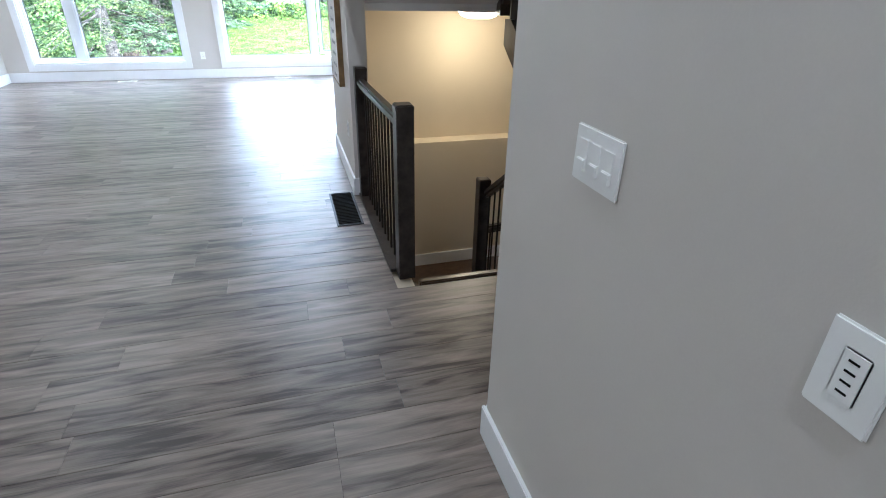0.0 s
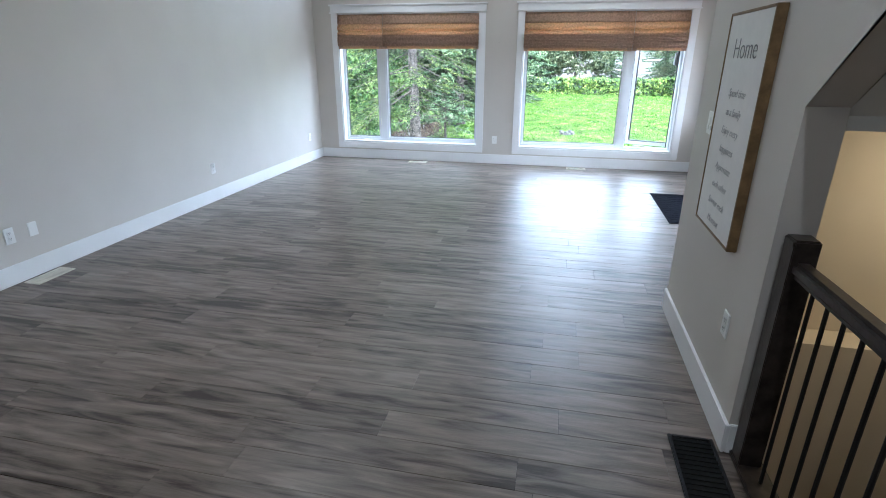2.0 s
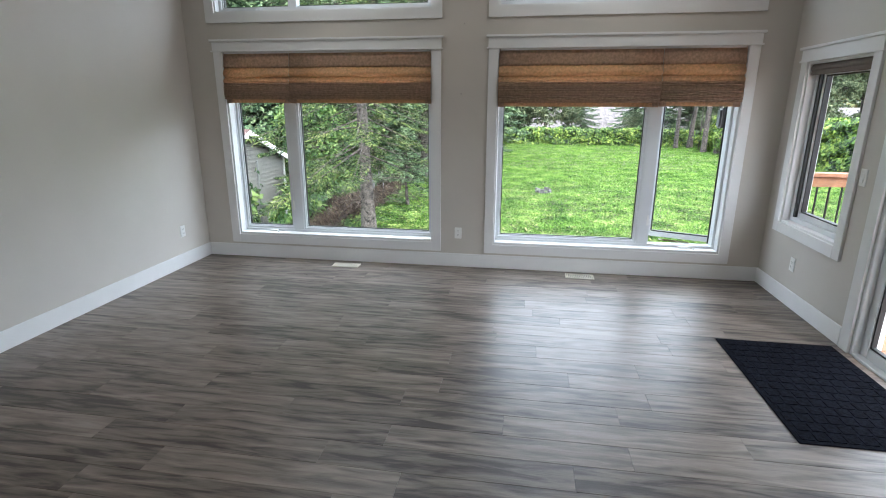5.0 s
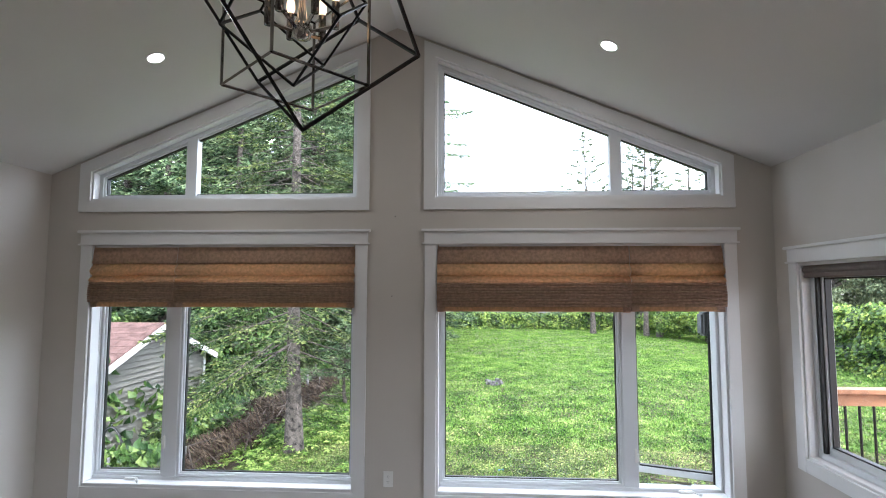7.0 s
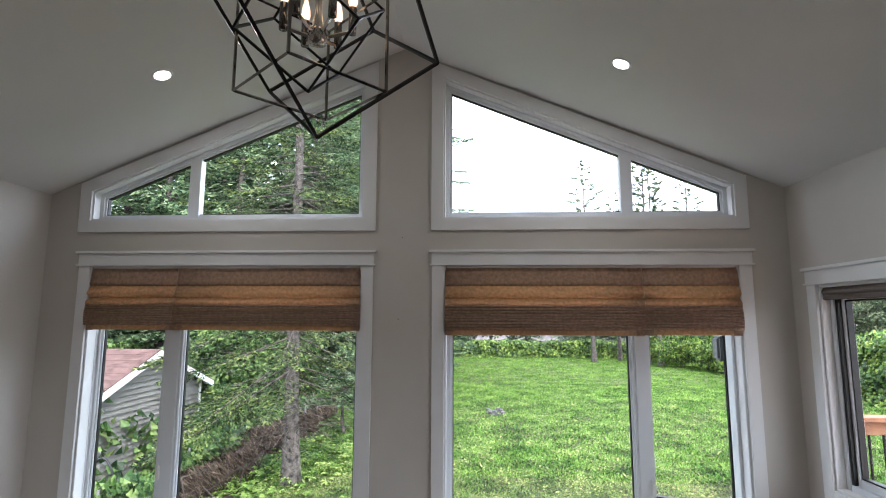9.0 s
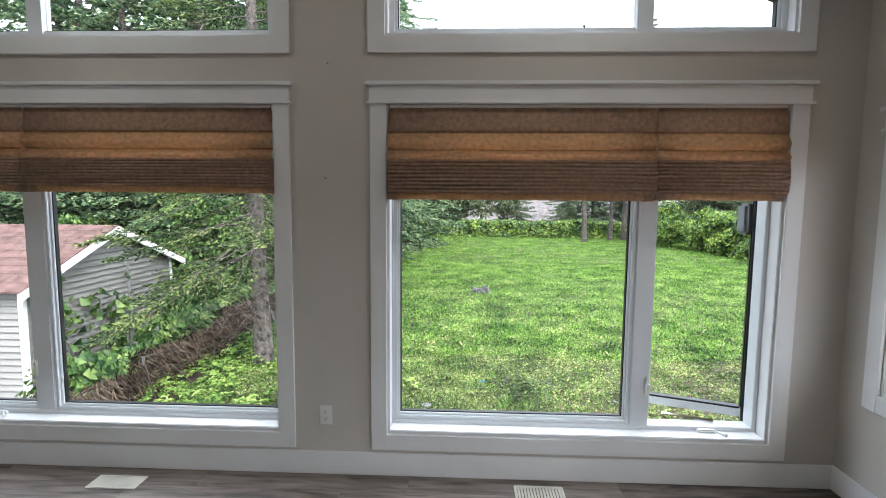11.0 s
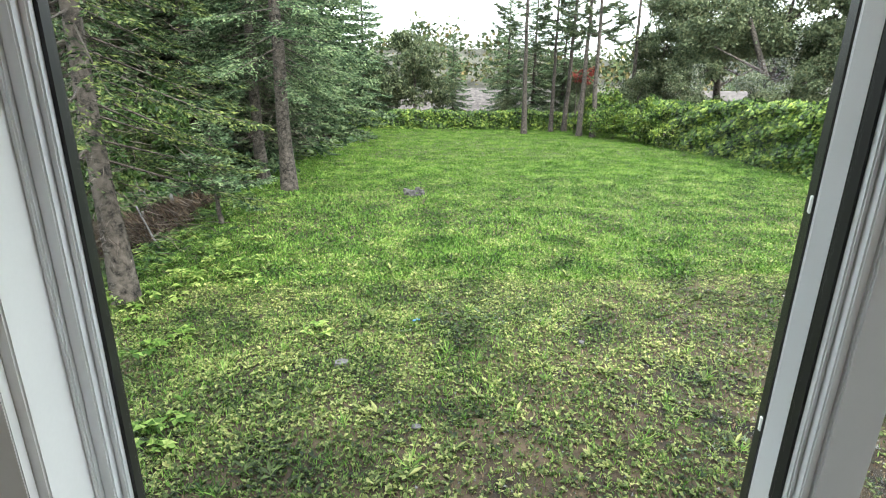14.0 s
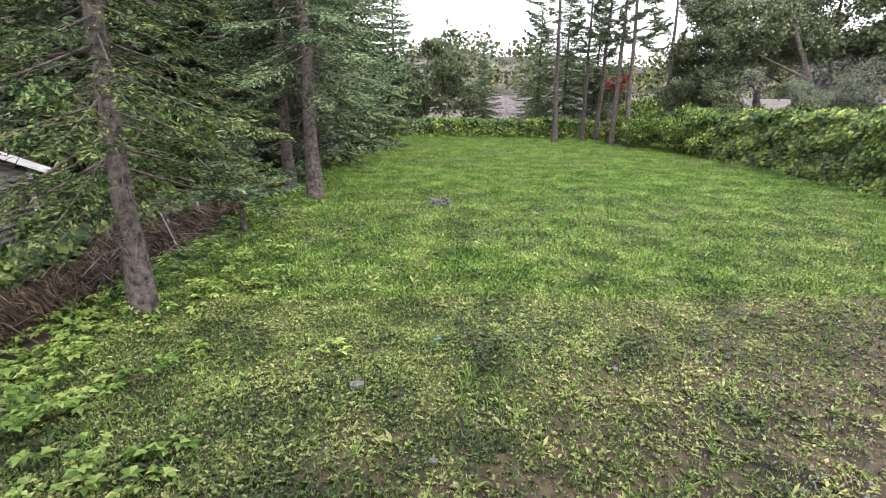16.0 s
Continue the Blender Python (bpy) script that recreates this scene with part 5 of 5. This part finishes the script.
def leafy(name, h, r, blobs, leaves, size, material, label, seed, lean=(0, 0)):
    """A broad-leaved tree or bush: forked limbs and clumps of leaves, themselves made of smaller clumps."""
    g = np.random.default_rng(seed)
    t = thing(name, (0, 0, 0), label, "tree")
    if r:
        part("trunk", trunk_bm(h * 0.75, r, lean, seed=seed), M_BARK, t, smooth=True)
    bm = bmesh.new()
    C, A, B = [], [], []
    per = leaves // len(blobs)
    for bx, by, bz, br in blobs:
        add_rod(bm, (lean[0] * h * 0.2, lean[1] * h * 0.2, min(bz * 0.6, h * 0.45)), (bx, by, bz), 0.03 + 0.008 * h, 0.01, n=5)
        k = 34
        hub = g.normal(size=(k, 3))
        hub /= np.linalg.norm(hub, axis=1, keepdims=True)
        hub = np.array([bx, by, bz]) + hub * (br * (0.45 + 0.55 * g.random(k)))[:, None] * np.array([1, 1, 0.85])
        for p in hub[::4]:
            add_rod(bm, (bx, by, bz), p, 0.02, 0.006, n=4)
        pick = g.integers(0, k, per)
        v = g.normal(size=(per, 3))
        pos = hub[pick] + v * br * 0.15 * np.array([1, 1, 0.7])
        al = v * 0.4 + g.normal(size=(per, 3)) * 0.5 + np.array([0, 0, -0.35])
        al /= np.linalg.norm(al, axis=1, keepdims=True)
        ac = np.cross(al, g.normal(size=(per, 3)))
        ac /= np.linalg.norm(ac, axis=1, keepdims=True) + 1e-9
        sz = size * (0.6 + 0.8 * g.random(per))
        C.append(pos); A.append(al * sz[:, None]); B.append(ac * (sz * 0.7)[:, None])
    part("limbs", bm, M_BARK, t)
    cards("crown", np.concatenate(C), np.concatenate(A), np.concatenate(B), material, parent=t)
    return t


def stand(ob, x, y, s=1.0, turn=0.0, up=0.0):
    ob.matrix_basis = pose(x, y, ground_z(x, y) + up, 0, 0, turn) @ Matrix.Scale(s, 4)


def plant_copy(ob, x, y, s=1.0, turn=0.0, up=0.0, label=""):
    c = copy_thing(ob, pose(x, y, ground_z(x, y) + up, 0, 0, turn))
    c.scale = (s, s, s)
    return tagged(c, label)


spruce_a = conifer("spruce_tree", 14, 0.15, 0.145, 2.9, 180, 60, M_NEEDLE, "tall dark spruce with a bare grey lower trunk", 11, 0.30, 0.3, lean=(-0.035, 0.05), tuft=0.072, dead=3000, fat=0.36, top_thin=1.3)
stand(spruce_a, -3.5, 17.1, 1.0, 0)
spruce_b = conifer("spruce_tree", 16, 0.2, 0.20, 3.3, 170, 52, M_FARNEEDLE, "tall spruce with drooping limbs beside the lawn", 12, 0.30, 0.25, tuft=0.095, dead=2200, lean=(-0.012, 0), fat=0.4, top_thin=2.6)
stand(spruce_b, -2.77, 25.1, 1.0, 70)
spruce_c = conifer("spruce_tree", 17, 0.24, 0.04, 4.2, 250, 34, M_FARNEEDLE, "dense blue-green spruce behind the fence", 13, 0.22, 0.06, tuft=0.22, top_thin=1.7, fat=0.5)
stand(spruce_c, -11.7, 30.7, 1.0, 0)
sapling = conifer("spruce_sapling", 2.5, 0.055, 0.34, 1.35, 90, 24, M_FARNEEDLE, "small bushy spruce on a stub trunk", 14, 0.1, 0.12, tuft=0.085, fat=0.5)
stand(sapling, -3.56, 21.4, 1.0, 0)
pine = conifer("pine_tree", 15, 0.17, 0.38, 2.6, 60, 30, M_PINE, "slender pine with a long bare trunk", 15, -0.02, 0.5, tuft=0.19, top_thin=1.6, lean=(-0.03, 0), fat=0.5, dead=260)
stand(pine, 8.75, 44.6, 1.0, 0)
for x, y, s, r in ((11.0, 46.1, 0.85, 60), (12.1, 46.6, 1.0, 140), (11.9, 42.8, 1.0, 220), (12.55, 42.1, 0.95, 300), (17.5, 48, 1.0, 20)):
    plant_copy(pine, x, y, s, r)
for x, y, s, r in ((-4.1, 27.5, 0.95, 10), (-6.6, 29.0, 1.05, 80), (-4.4, 33.0, 1.0, 130)):
    plant_copy(spruce_b, x, y, s, r, label="tall spruce standing beyond the fence line")
for x, y, s, r in ((-16, 24.5, 1.0, 50), (-14.8, 38, 1.3, 95), (-8.9, 38, 1.25, 200), (-5.6, 44, 1.1, 260), (-19.6, 33, 1.35, 20), (-11, 47.8, 1.25, 340), (-2.3, 53.5, 0.72, 30), (4.9, 54, 0.42, 170), (-19, 17, 1.0, 0), (-7.4, 35.5, 1.35, 15), (-13.5, 33, 1.35, 145), (-17, 41.6, 1.5, 215), (-3.6, 40, 0.9, 44), (9.6, 55, 0.6, 110), (11.6, 54, 0.7, 240), (13.8, 53, 0.62, 10), (-9.2, 26.4, 0.95, 100), (-5.2, 31.0, 1.0, 190), (-7.9, 31.8, 1.15, 250), (-12.6, 27.2, 1.0, 310), (-10.2, 34.5, 1.4, 60), (-16, 29.5, 1.2, 130)):
    plant_copy(spruce_c, x, y, s, r)
maple = leafy("maple_tree", 4.2, 0.07, [(0, 0, 2.0, 0.9), (0.7, -0.3, 1.5, 0.7), (-0.6, 0.4, 1.7, 0.8), (0.3, 0.6, 2.7, 0.8), (-0.3, -0.5, 2.9, 0.7)], 6500, 0.13, M_LEAF, "young leafy maple behind the fence", 21)
stand(maple, -6.9, 22.4, 1.05, 0, 0.2)
for x, y, s, r in ((-9.1, 25.2, 1.05, 50), (-7.4, 27.2, 1.15, 120), (-9.4, 22.7, 0.8, 200), (-6.4, 25.3, 0.9, 260), (-11.8, 23.6, 0.95, 30), (-8, 34.3, 1.25, 20), (-6.1, 20.0, 0.6, 75)):
    plant_copy(maple, x, y, s, r)
bush = leafy("leafy_tree", 6, 0.1, [(0, 0, 2.2, 1.5), (1.3, 0, 2.0, 1.2), (-1.2, 0.4, 2.3, 1.3), (0.4, -0.6, 3.8, 1.3), (-0.5, 0.5, 4.8, 1.0)], 11000, 0.16, M_WILLOW, "rounded leafy tree behind the back fence", 22)
stand(bush, 1.7, 52.6, 1.3, 0)
for x, y, s, r in ((14.5, 50.8, 0.8, 100), (17.2, 46.5, 0.75, 160), (18.8, 42.2, 0.85, 220), (-5.6, 52.6, 0.95, 90), (20.6, 51.4, 1.05, 10), (20, 38, 0.7, 50), (22.5, 32, 0.65, 150), (24.3, 39.2, 0.9, 250), (26.7, 44, 1.0, 350), (-1.6, 55, 1.0, 20), (9.0, 52.5, 0.45, 200), (15.3, 54, 1.0, 290)):
    plant_copy(bush, x, y, s, r)
shrub = leafy("leafy_shrub", 2.6, 0.05, [(0, 0, 1.0, 0.9), (0.8, 0.2, 0.8, 0.7), (-0.7, 0.2, 1.0, 0.8), (0.2, -0.4, 1.7, 0.7)], 4200, 0.13, M_VINE, "leafy green shrub at the end of the hedge", 24)
stand(shrub, 13.4, 41.0, 1.0, 0)
for x, y, s, r in ((14.2, 39.0, 1.1, 60), (13.3, 43.5, 1.15, 130), (14.5, 36.6, 0.95, 220), (14.6, 45.2, 1.3, 300)):
    plant_copy(shrub, x, y, s, r)
redshrub = leafy("red_maple", 3.2, 0.04, [(0, 0, 4.6, 0.6), (0.7, 0, 4.3, 0.5), (1.2, 0.2, 4.9, 0.4)], 260, 0.2, M_RED, "thin red-leaved young maple between the pines", 25)
stand(redshrub, 12.0, 44.2, 0.8, 0)
willow = leafy("big_broadleaf_tree", 12, 0.3, [(0, 0, 6, 2.6), (3, 1, 5, 2.2), (-2.6, 0, 6.5, 2.3), (1.5, -1.5, 8.5, 2.4), (-1, 1, 9.5, 2.2), (4, -1, 7.5, 2.0), (-3.5, 1, 4.6, 1.6), (5.5, 0, 5, 1.8)], 46000, 0.17, M_WILLOW, "big grey-green tree with leaning limbs behind the hedge", 23, (0.12, 0))
stand(willow, 23.7, 42.8, 1.1, 0)
plant_copy(willow, 29, 35.5, 1.05, 120)
plant_copy(willow, 25.5, 50.2, 1.15, 200)
bm = bmesh.new()
add_rod(bm, (23.6, 40.5, -1.5), (22.7, 40.7, 1.6), 0.24, 0.2, n=10)
add_rod(bm, (22.7, 40.7, 1.6), (21.0, 41.2, 5.6), 0.2, 0.12, n=10)
add_rod(bm, (22.2, 40.8, 2.6), (19.0, 41.0, 4.0), 0.09, 0.03, n=8)
solo("bare_leaning_trunk", bm, M_BARK, (23.6, 40.5, -1.5), "pale bare leaning tree trunk behind the hedge", "tree", smooth=True)


# ---- fences and hedges ----
def hedge(name, a, b, h, thick, n, material, label, seed, size=0.14, aspect=0.85, flat=False):
    """Vines over a wire fence: posts, and a mass of leaves with a ragged top; flat: overlapping leaves on both faces and the top."""
    g = np.random.default_rng(seed)
    a, b = np.array(a, float), np.array(b, float)
    z0 = ground_z(*a)
    t = thing(name, (a[0], a[1], z0), label, "hedge")
    d = b - a
    L = np.linalg.norm(d)
    d /= L
    nrm = np.array([-d[1], d[0]])
    s = g.random(n) * L
    wave = 0.05 * np.sin(s * 0.9 + seed) + 0.04 * np.sin(s * 2.3 + 1) + 0.03 * np.sin(s * 5.1)
    if flat:
        top = h * (1.0 + wave)
        u = g.random(n)
        z = np.where(u < 0.82, top * g.random(n), top + 0.06 * np.abs(g.normal(size=n)))
        bump = 1 + 0.35 * np.sin(s * 3.1 + z * 2.2) * np.sin(z * 3.7 - s * 1.3) + 0.15 * g.normal(size=n)
        o = np.where(u < 0.82, np.where(g.random(n) < 0.72, 1, -1) * thick * bump, (g.random(n) * 2 - 1) * thick)
    else:
        top = h * (0.82 + 2.3 * wave)
        z = top * g.random(n) ** 0.75
        o = (g.random(n) - 0.5) * 2 * thick * (0.75 + 0.35 * np.sin(s * 1.7 + z * 2.5))
    xy = a + d * s[:, None] + nrm * o[:, None]
    pos = np.stack([xy[:, 0], xy[:, 1], gz(xy[:, 0], xy[:, 1]) + z], 1) - np.array([a[0], a[1], z0])
    al = np.stack([nrm[0] * np.sign(o), nrm[1] * np.sign(o), -1.1 * np.ones(n)], 1) + g.normal(size=(n, 3)) * 0.45
    al /= np.linalg.norm(al, axis=1, keepdims=True)
    ac = np.cross(al, np.stack([nrm[0] * np.sign(o), nrm[1] * np.sign(o), 0.4 * np.ones(n)], 1) + g.normal(size=(n, 3)) * 0.4)
    ac /= np.linalg.norm(ac, axis=1, keepdims=True) + 1e-9
    sz = size * (0.6 + 0.8 * g.random(n))
    cards("foliage", pos, al * sz[:, None], ac * (sz * aspect)[:, None], material, parent=t)
    for k in range(int(L / 2.5) + 1):
        p = a + d * min(L, 2.5 * k)
        bm = bmesh.new()
        add_rod(bm, (p[0], p[1], ground_z(*p) - 0.1), (p[0], p[1], ground_z(*p) + h * 0.8), 0.025, n=8)
        part("fence_post", bm, M_WIRE, t)
    return t


hedge("vine_hedge", (15.3, 18.0), (15.25, 31), 2.35, 0.5, 34000, M_VINE, "tall vine-covered fence along the lawn", 31, 0.14, 0.95, True)
hedge("vine_hedge", (15.25, 31), (14.9, 38.5), 2.2, 0.55, 15000, M_VINE, "vine-covered fence corner with bushes", 32, 0.16, 0.95, True)
hedge("vine_hedge", (-5.0, 48.3), (17.0, 47.8), 1.2, 0.3, 21000, M_VINE, "low vine-covered back fence", 33, 0.15, 0.95, True)
brush = hedge("brush_fence", (-5.3, 13.6), (-4.9, 24.6), 0.9, 0.5, 9000, M_DEADLEAF, "wire fence choked with dry brown brush and vines", 34, 0.24, 0.09)
hedge("brambles", (-5.9, 15.0), (-5.4, 27.5), 1.25, 0.6, 12000, M_LEAF, "green brambles along the wire fence", 35, 0.13)
hedge("undergrowth", (-7.4, 20.6), (-6.8, 33.0), 1.9, 1.0, 14000, M_LEAF, "dark shrubs in the shade behind the fence", 36, 0.15)
g = random.Random(5)
for k in range(70):
    y = 14.0 + 10.8 * g.random()
    x = -5.0 + g.uniform(-0.5, 0.45)
    bm = bmesh.new()
    z = ground_z(x, y)
    mid_p = (x + g.uniform(-0.4, 0.4), y + g.uniform(-0.6, 0.6), z + g.uniform(0.3, 0.8))
    add_rod(bm, (x, y, z), mid_p, 0.016, 0.011, n=5)
    add_rod(bm, mid_p, (mid_p[0] + g.uniform(-0.5, 0.5), mid_p[1] + g.uniform(-0.7, 0.7), mid_p[2] + g.uniform(-0.3, 0.4)), 0.011, 0.004, n=5)
    part("dry_stick", bm, M_DEADTWIG, brush)
for k, (px, py, hh, lx) in enumerate(((-4.87, 22.3, 0.95, -0.06), (-4.3, 20.1, 0.9, -0.35))):
    bm = bmesh.new()
    add_rod(bm, (px, py, ground_z(px, py) - 0.1), (px + lx, py, ground_z(px, py) + hh), 0.045 - 0.025 * k, 0.04 - 0.024 * k, n=8)
    solo("fence_post", bm, M_STONE, (px, py, ground_z(px, py)), "weathered grey wooden fence post" if k == 0 else "thin pale stick leaning in the brush", "post")


# railway bank and far hill
def bank_z(x, y):
    return -1.4 + 2.9 * np.clip((y - 62) / 5, 0, 1)


tagged(grid_mesh("embankment", np.linspace(-60, 90, 40), np.array([61.5, 62, 64, 67, 74]), bank_z, M_BALLAST), "grey stone railway embankment", "embankment", kind="structure")
M_FAR = island_mat("far_woods", (0.035, 0.055, 0.025), (0.075, 0.105, 0.042), (0.19, 0.14, 0.06), 0.8, 0.2)
M_HILL = mat("grey_rock_slope", (0.045, 0.05, 0.032), 0.95, vary=0.4, scale=0.25, bump=0.5, fine=3, second=(0.10, 0.095, 0.075))


def hill_z(x, y):
    return -1 + (9.2 + 1.6 * np.sin(x * 0.07 + 1) + 0.7 * np.sin(x * 0.31)) * np.clip((y - 80) / 40, 0, 1)


tagged(grid_mesh("hill", np.linspace(-160, 200, 90), np.linspace(80, 135, 12), hill_z, M_HILL), "rocky wooded hill beyond the railway", "hill", kind="structure")
n, per = 900, 46
hx, hy = rng.random(n) * 300 - 130, 82 + 42 * rng.random(n)
hs = 0.7 + 1.5 * rng.random(n) ** 2
fx, fy, fs = np.repeat(hx, per), np.repeat(hy, per), np.repeat(hs, per)
v = rng.normal(size=(n * per, 3))
pts = np.stack([fx, fy, hill_z(fx, fy) + fs * 0.9], 1) + v * fs[:, None] * np.array([0.5, 0.5, 0.6])
q = unit(n * per)
cards("far_woods", pts, q * (0.5 * fs)[:, None], np.cross(q, unit(n * per)) * (0.4 * fs)[:, None], M_FAR, kind="stuff", label="distant mixed woods on the hillside", category="woods")

# ---- shed ----
shed = thing("garden_shed", (-8.7, 18.2, -1.95), "beige vinyl-sided garden shed with a rose shingle roof", "shed")
SXF, SA, SB, SZB, SZE, SZR = -7.2, 16.0, 20.4, -1.95, 0.12, 0.98
mid = (SA + SB) / 2
bm = bmesh.new()
add_prism(bm, [(SA, SZB), (SB, SZB), (SB, SZE), (mid, SZR - 0.05), (SA, SZE)], SXF - 3.0, SXF - 0.02, "x")
# Near-black wall in the board gaps stands in for shade under the laps.
part("wall", bm, mat("lap_shade", (0.03, 0.03, 0.03), 0.9), shed)
for k in range(24):
    z = SZB + 0.115 * k
    f = max(0.0, (z + 0.115 - SZE) / (SZR - SZE)) if z + 0.115 > SZE else 0.0
    if f >= 0.97:
        break
    hw = (SB - SA) / 2 * (1 - f)
    bm = bmesh.new()
    # Lip and gap are oversized to draw the shadow line of each lap.
    add_prism(bm, [(0.0, z), (0.045, z), (0.006, z + 0.101), (0.0, z + 0.101)], mid - hw + 0.02, mid + hw - 0.02, "y")
    bmesh.ops.transform(bm, matrix=Matrix.Translation((SXF - 0.02, 0, 0)), verts=bm.verts)
    part("siding_board", bm, M_SIDING, shed)
    bm = bmesh.new()
    if z + 0.101 < SZE:
        add_prism(bm, [(0.0, z), (-0.045, z), (-0.006, z + 0.101), (0.0, z + 0.101)], SXF - 2.98, SXF - 0.06, "x")
        bmesh.ops.transform(bm, matrix=Matrix.Translation((0, SA, 0)), verts=bm.verts)
        part("siding_board", bm, M_SIDING, shed)
    else:
        bm.free()
for y in (SA, SB):
    part("corner_board", box_bm(SXF - 0.06, SXF + 0.03, y - 0.045, y + 0.045, SZB, SZE + 0.02, 0.004), M_TRIM, shed)
for ya, yb in ((SA - 0.3, mid), (SB + 0.3, mid)):
    za = SZE - 0.3 * (SZR - SZE) / (mid - SA)
    for j in range(9):
        f0, f1 = j / 9, (j + 1) / 9
        y0_, y1_, z0_, z1_ = ya + (yb - ya) * f0, ya + (yb - ya) * f1, za + (SZR - za) * f0, za + (SZR - za) * f1
        bm = bmesh.new()
        add_prism(bm, [(y0_, z0_ + 0.03), (y1_, z1_ + 0.015), (y1_, z1_ + 0.055), (y0_, z0_ + 0.06)], SXF - 3.2, SXF + 0.22, "x")
        part("shingle_course", bm, M_SHINGLE, shed)
    bm = bmesh.new()
    add_prism(bm, [(ya, za - 0.11), (yb, SZR - 0.11), (yb, SZR + 0.03), (ya, za + 0.03)], SXF + 0.2, SXF + 0.24, "x")
    part("rake_board", bm, M_TRIM, shed)
hedge("creeper", (-7.08, 16.1), (-7.08, 18.6), 3.0, 0.12, 170, M_LEAF, "creeper hanging over the shed wall", 41, 0.2)
hedge("rhubarb_bush", (-6.7, 14.2), (-6.1, 16.0), 0.5, 0.5, 800, M_LEAF, "big-leaved green bush before the shed", 42, 0.24)
bm = bmesh.new()
pts = [(-6.9 + 0.9 * t, 15.8, -1.7 + 1.0 * math.sin(math.pi * t)) for t in [k / 12 for k in range(13)]]
for p, q in zip(pts, pts[1:]):
    add_rod(bm, p, q, 0.02, n=6)
solo("black_hose", bm, M_GASKET, (-6.9, 15.8, -1.7), "arched black garden hose beside the shed", "hose")

# ---- deck outside the sliding door ----
deck = thing("deck", (4.4, 8.5, -0.06), "red cedar deck outside the sliding door", "deck")
for k in range(26):
    y = 7.0 + 0.152 * k
    part("deck_board", box_bm(XR + 0.22, 6.2, y, y + 0.14, -0.1, -0.065, 0.003), M_CEDAR, deck)
part("fascia", box_bm(XR + 0.22, 6.2, 10.97, 11.0, -0.32, -0.07), M_CEDAR, deck)
drail = thing("deck_railing", (4.4, 10.95, -0.065), "cedar deck railing with black balusters", "railing")
part("top_rail", box_bm(XR + 0.24, 6.2, 10.86, 11.0, 1.0, 1.035, 0.004), M_CEDAR, drail)
part("sub_rail", box_bm(XR + 0.24, 6.2, 10.91, 10.95, 0.9, 0.99, 0.003), M_CEDAR, drail)
part("bottom_rail", box_bm(XR + 0.24, 6.2, 10.91, 10.95, 0.05, 0.13, 0.003), M_CEDAR, drail)
for x in (2.75, 4.4, 6.1):
    part("post", box_bm(x - 0.045, x + 0.045, 10.885, 10.975, -0.065, 1.0, 0.004), M_CEDAR, drail)
for k in range(30):
    x = 2.88 + 0.11 * k
    bm = bmesh.new()
    add_rod(bm, (x, 10.93, 0.13), (x, 10.93, 0.9), 0.01, n=8)
    part("baluster", bm, M_IRON, drail)

# ---- floor boards ----
tagged(part("floor_base", box_bm(XL, 1.35, -3.0, 3.06, -0.25, -0.006), M_SLOT), "floor under the boards", "floor", kind="structure")
floor = tagged(part("floor", (lambda b: (add_box(b, 1.35, 3.38, 1.93, 3.06, -0.25, -0.006), add_box(b, XL, 1.23, 3.06, 10.61, -0.25, -0.006), add_box(b, 1.23, XR, 5.9, 10.61, -0.25, -0.006), b)[3])(bmesh.new()), M_SLOT), "grey-brown oak-look plank floor", "floor", kind="structure")
ORIGIN[floor.name] = Vector((0, 0, 0))
PW, PL = 0.18, 1.22
bm = bmesh.new()
add_box(bm, 0, 1, 0.0006, PW - 0.0006, -0.006, 0.0, 0)
top = [e for e in bm.edges if all(abs(v.co.z) < 1e-6 for v in e.verts) and abs(e.verts[0].co.y - e.verts[1].co.y) < 1e-6]
bmesh.ops.bevel(bm, geom=top, offset=0.0012, segments=1, affect="EDGES")
board = mesh_of(bm, "plank")
board.materials.append(M_PLANK)
g = random.Random(3)
count = 0
rest = []
for j in range(int((YW + 3.0) / PW) + 1):
    y = 10.61 - PW * (j + 1)
    spans = [(XL, 1.35)]
    if y > 5.9 - PW * 0.5:
        spans = [(XL, XR)]
    elif y > 3.06 - PW * 0.5:
        spans = [(XL, 1.23)]
    elif y > 1.93:
        spans = [(XL, 3.38)]
    for xa, xb in spans:
        x = xa - g.random() * PL
        while x < xb:
            p0, p1 = max(x, xa), min(x + PL, xb)
            x += PL
            if p1 - p0 < 0.02:
                continue
            if y > 1.2 and count < 298:
                ob = new("plank", board)
                ob.parent = floor
                ob.location, ob.scale = (p0 + 0.0006, y, 0), (p1 - p0 - 0.0012, 1, 1)
                count += 1
            else:
                rest.append((p0, p1, y))
bm = bmesh.new()
for p0, p1, y in rest:
    add_box(bm, p0 + 0.0006, p1 - 0.0006, y + 0.0006, y + PW - 0.0006, -0.006, 0.0)
ob = part("planks", bm, M_PLANK, floor)
ob["kind"] = "stuff"
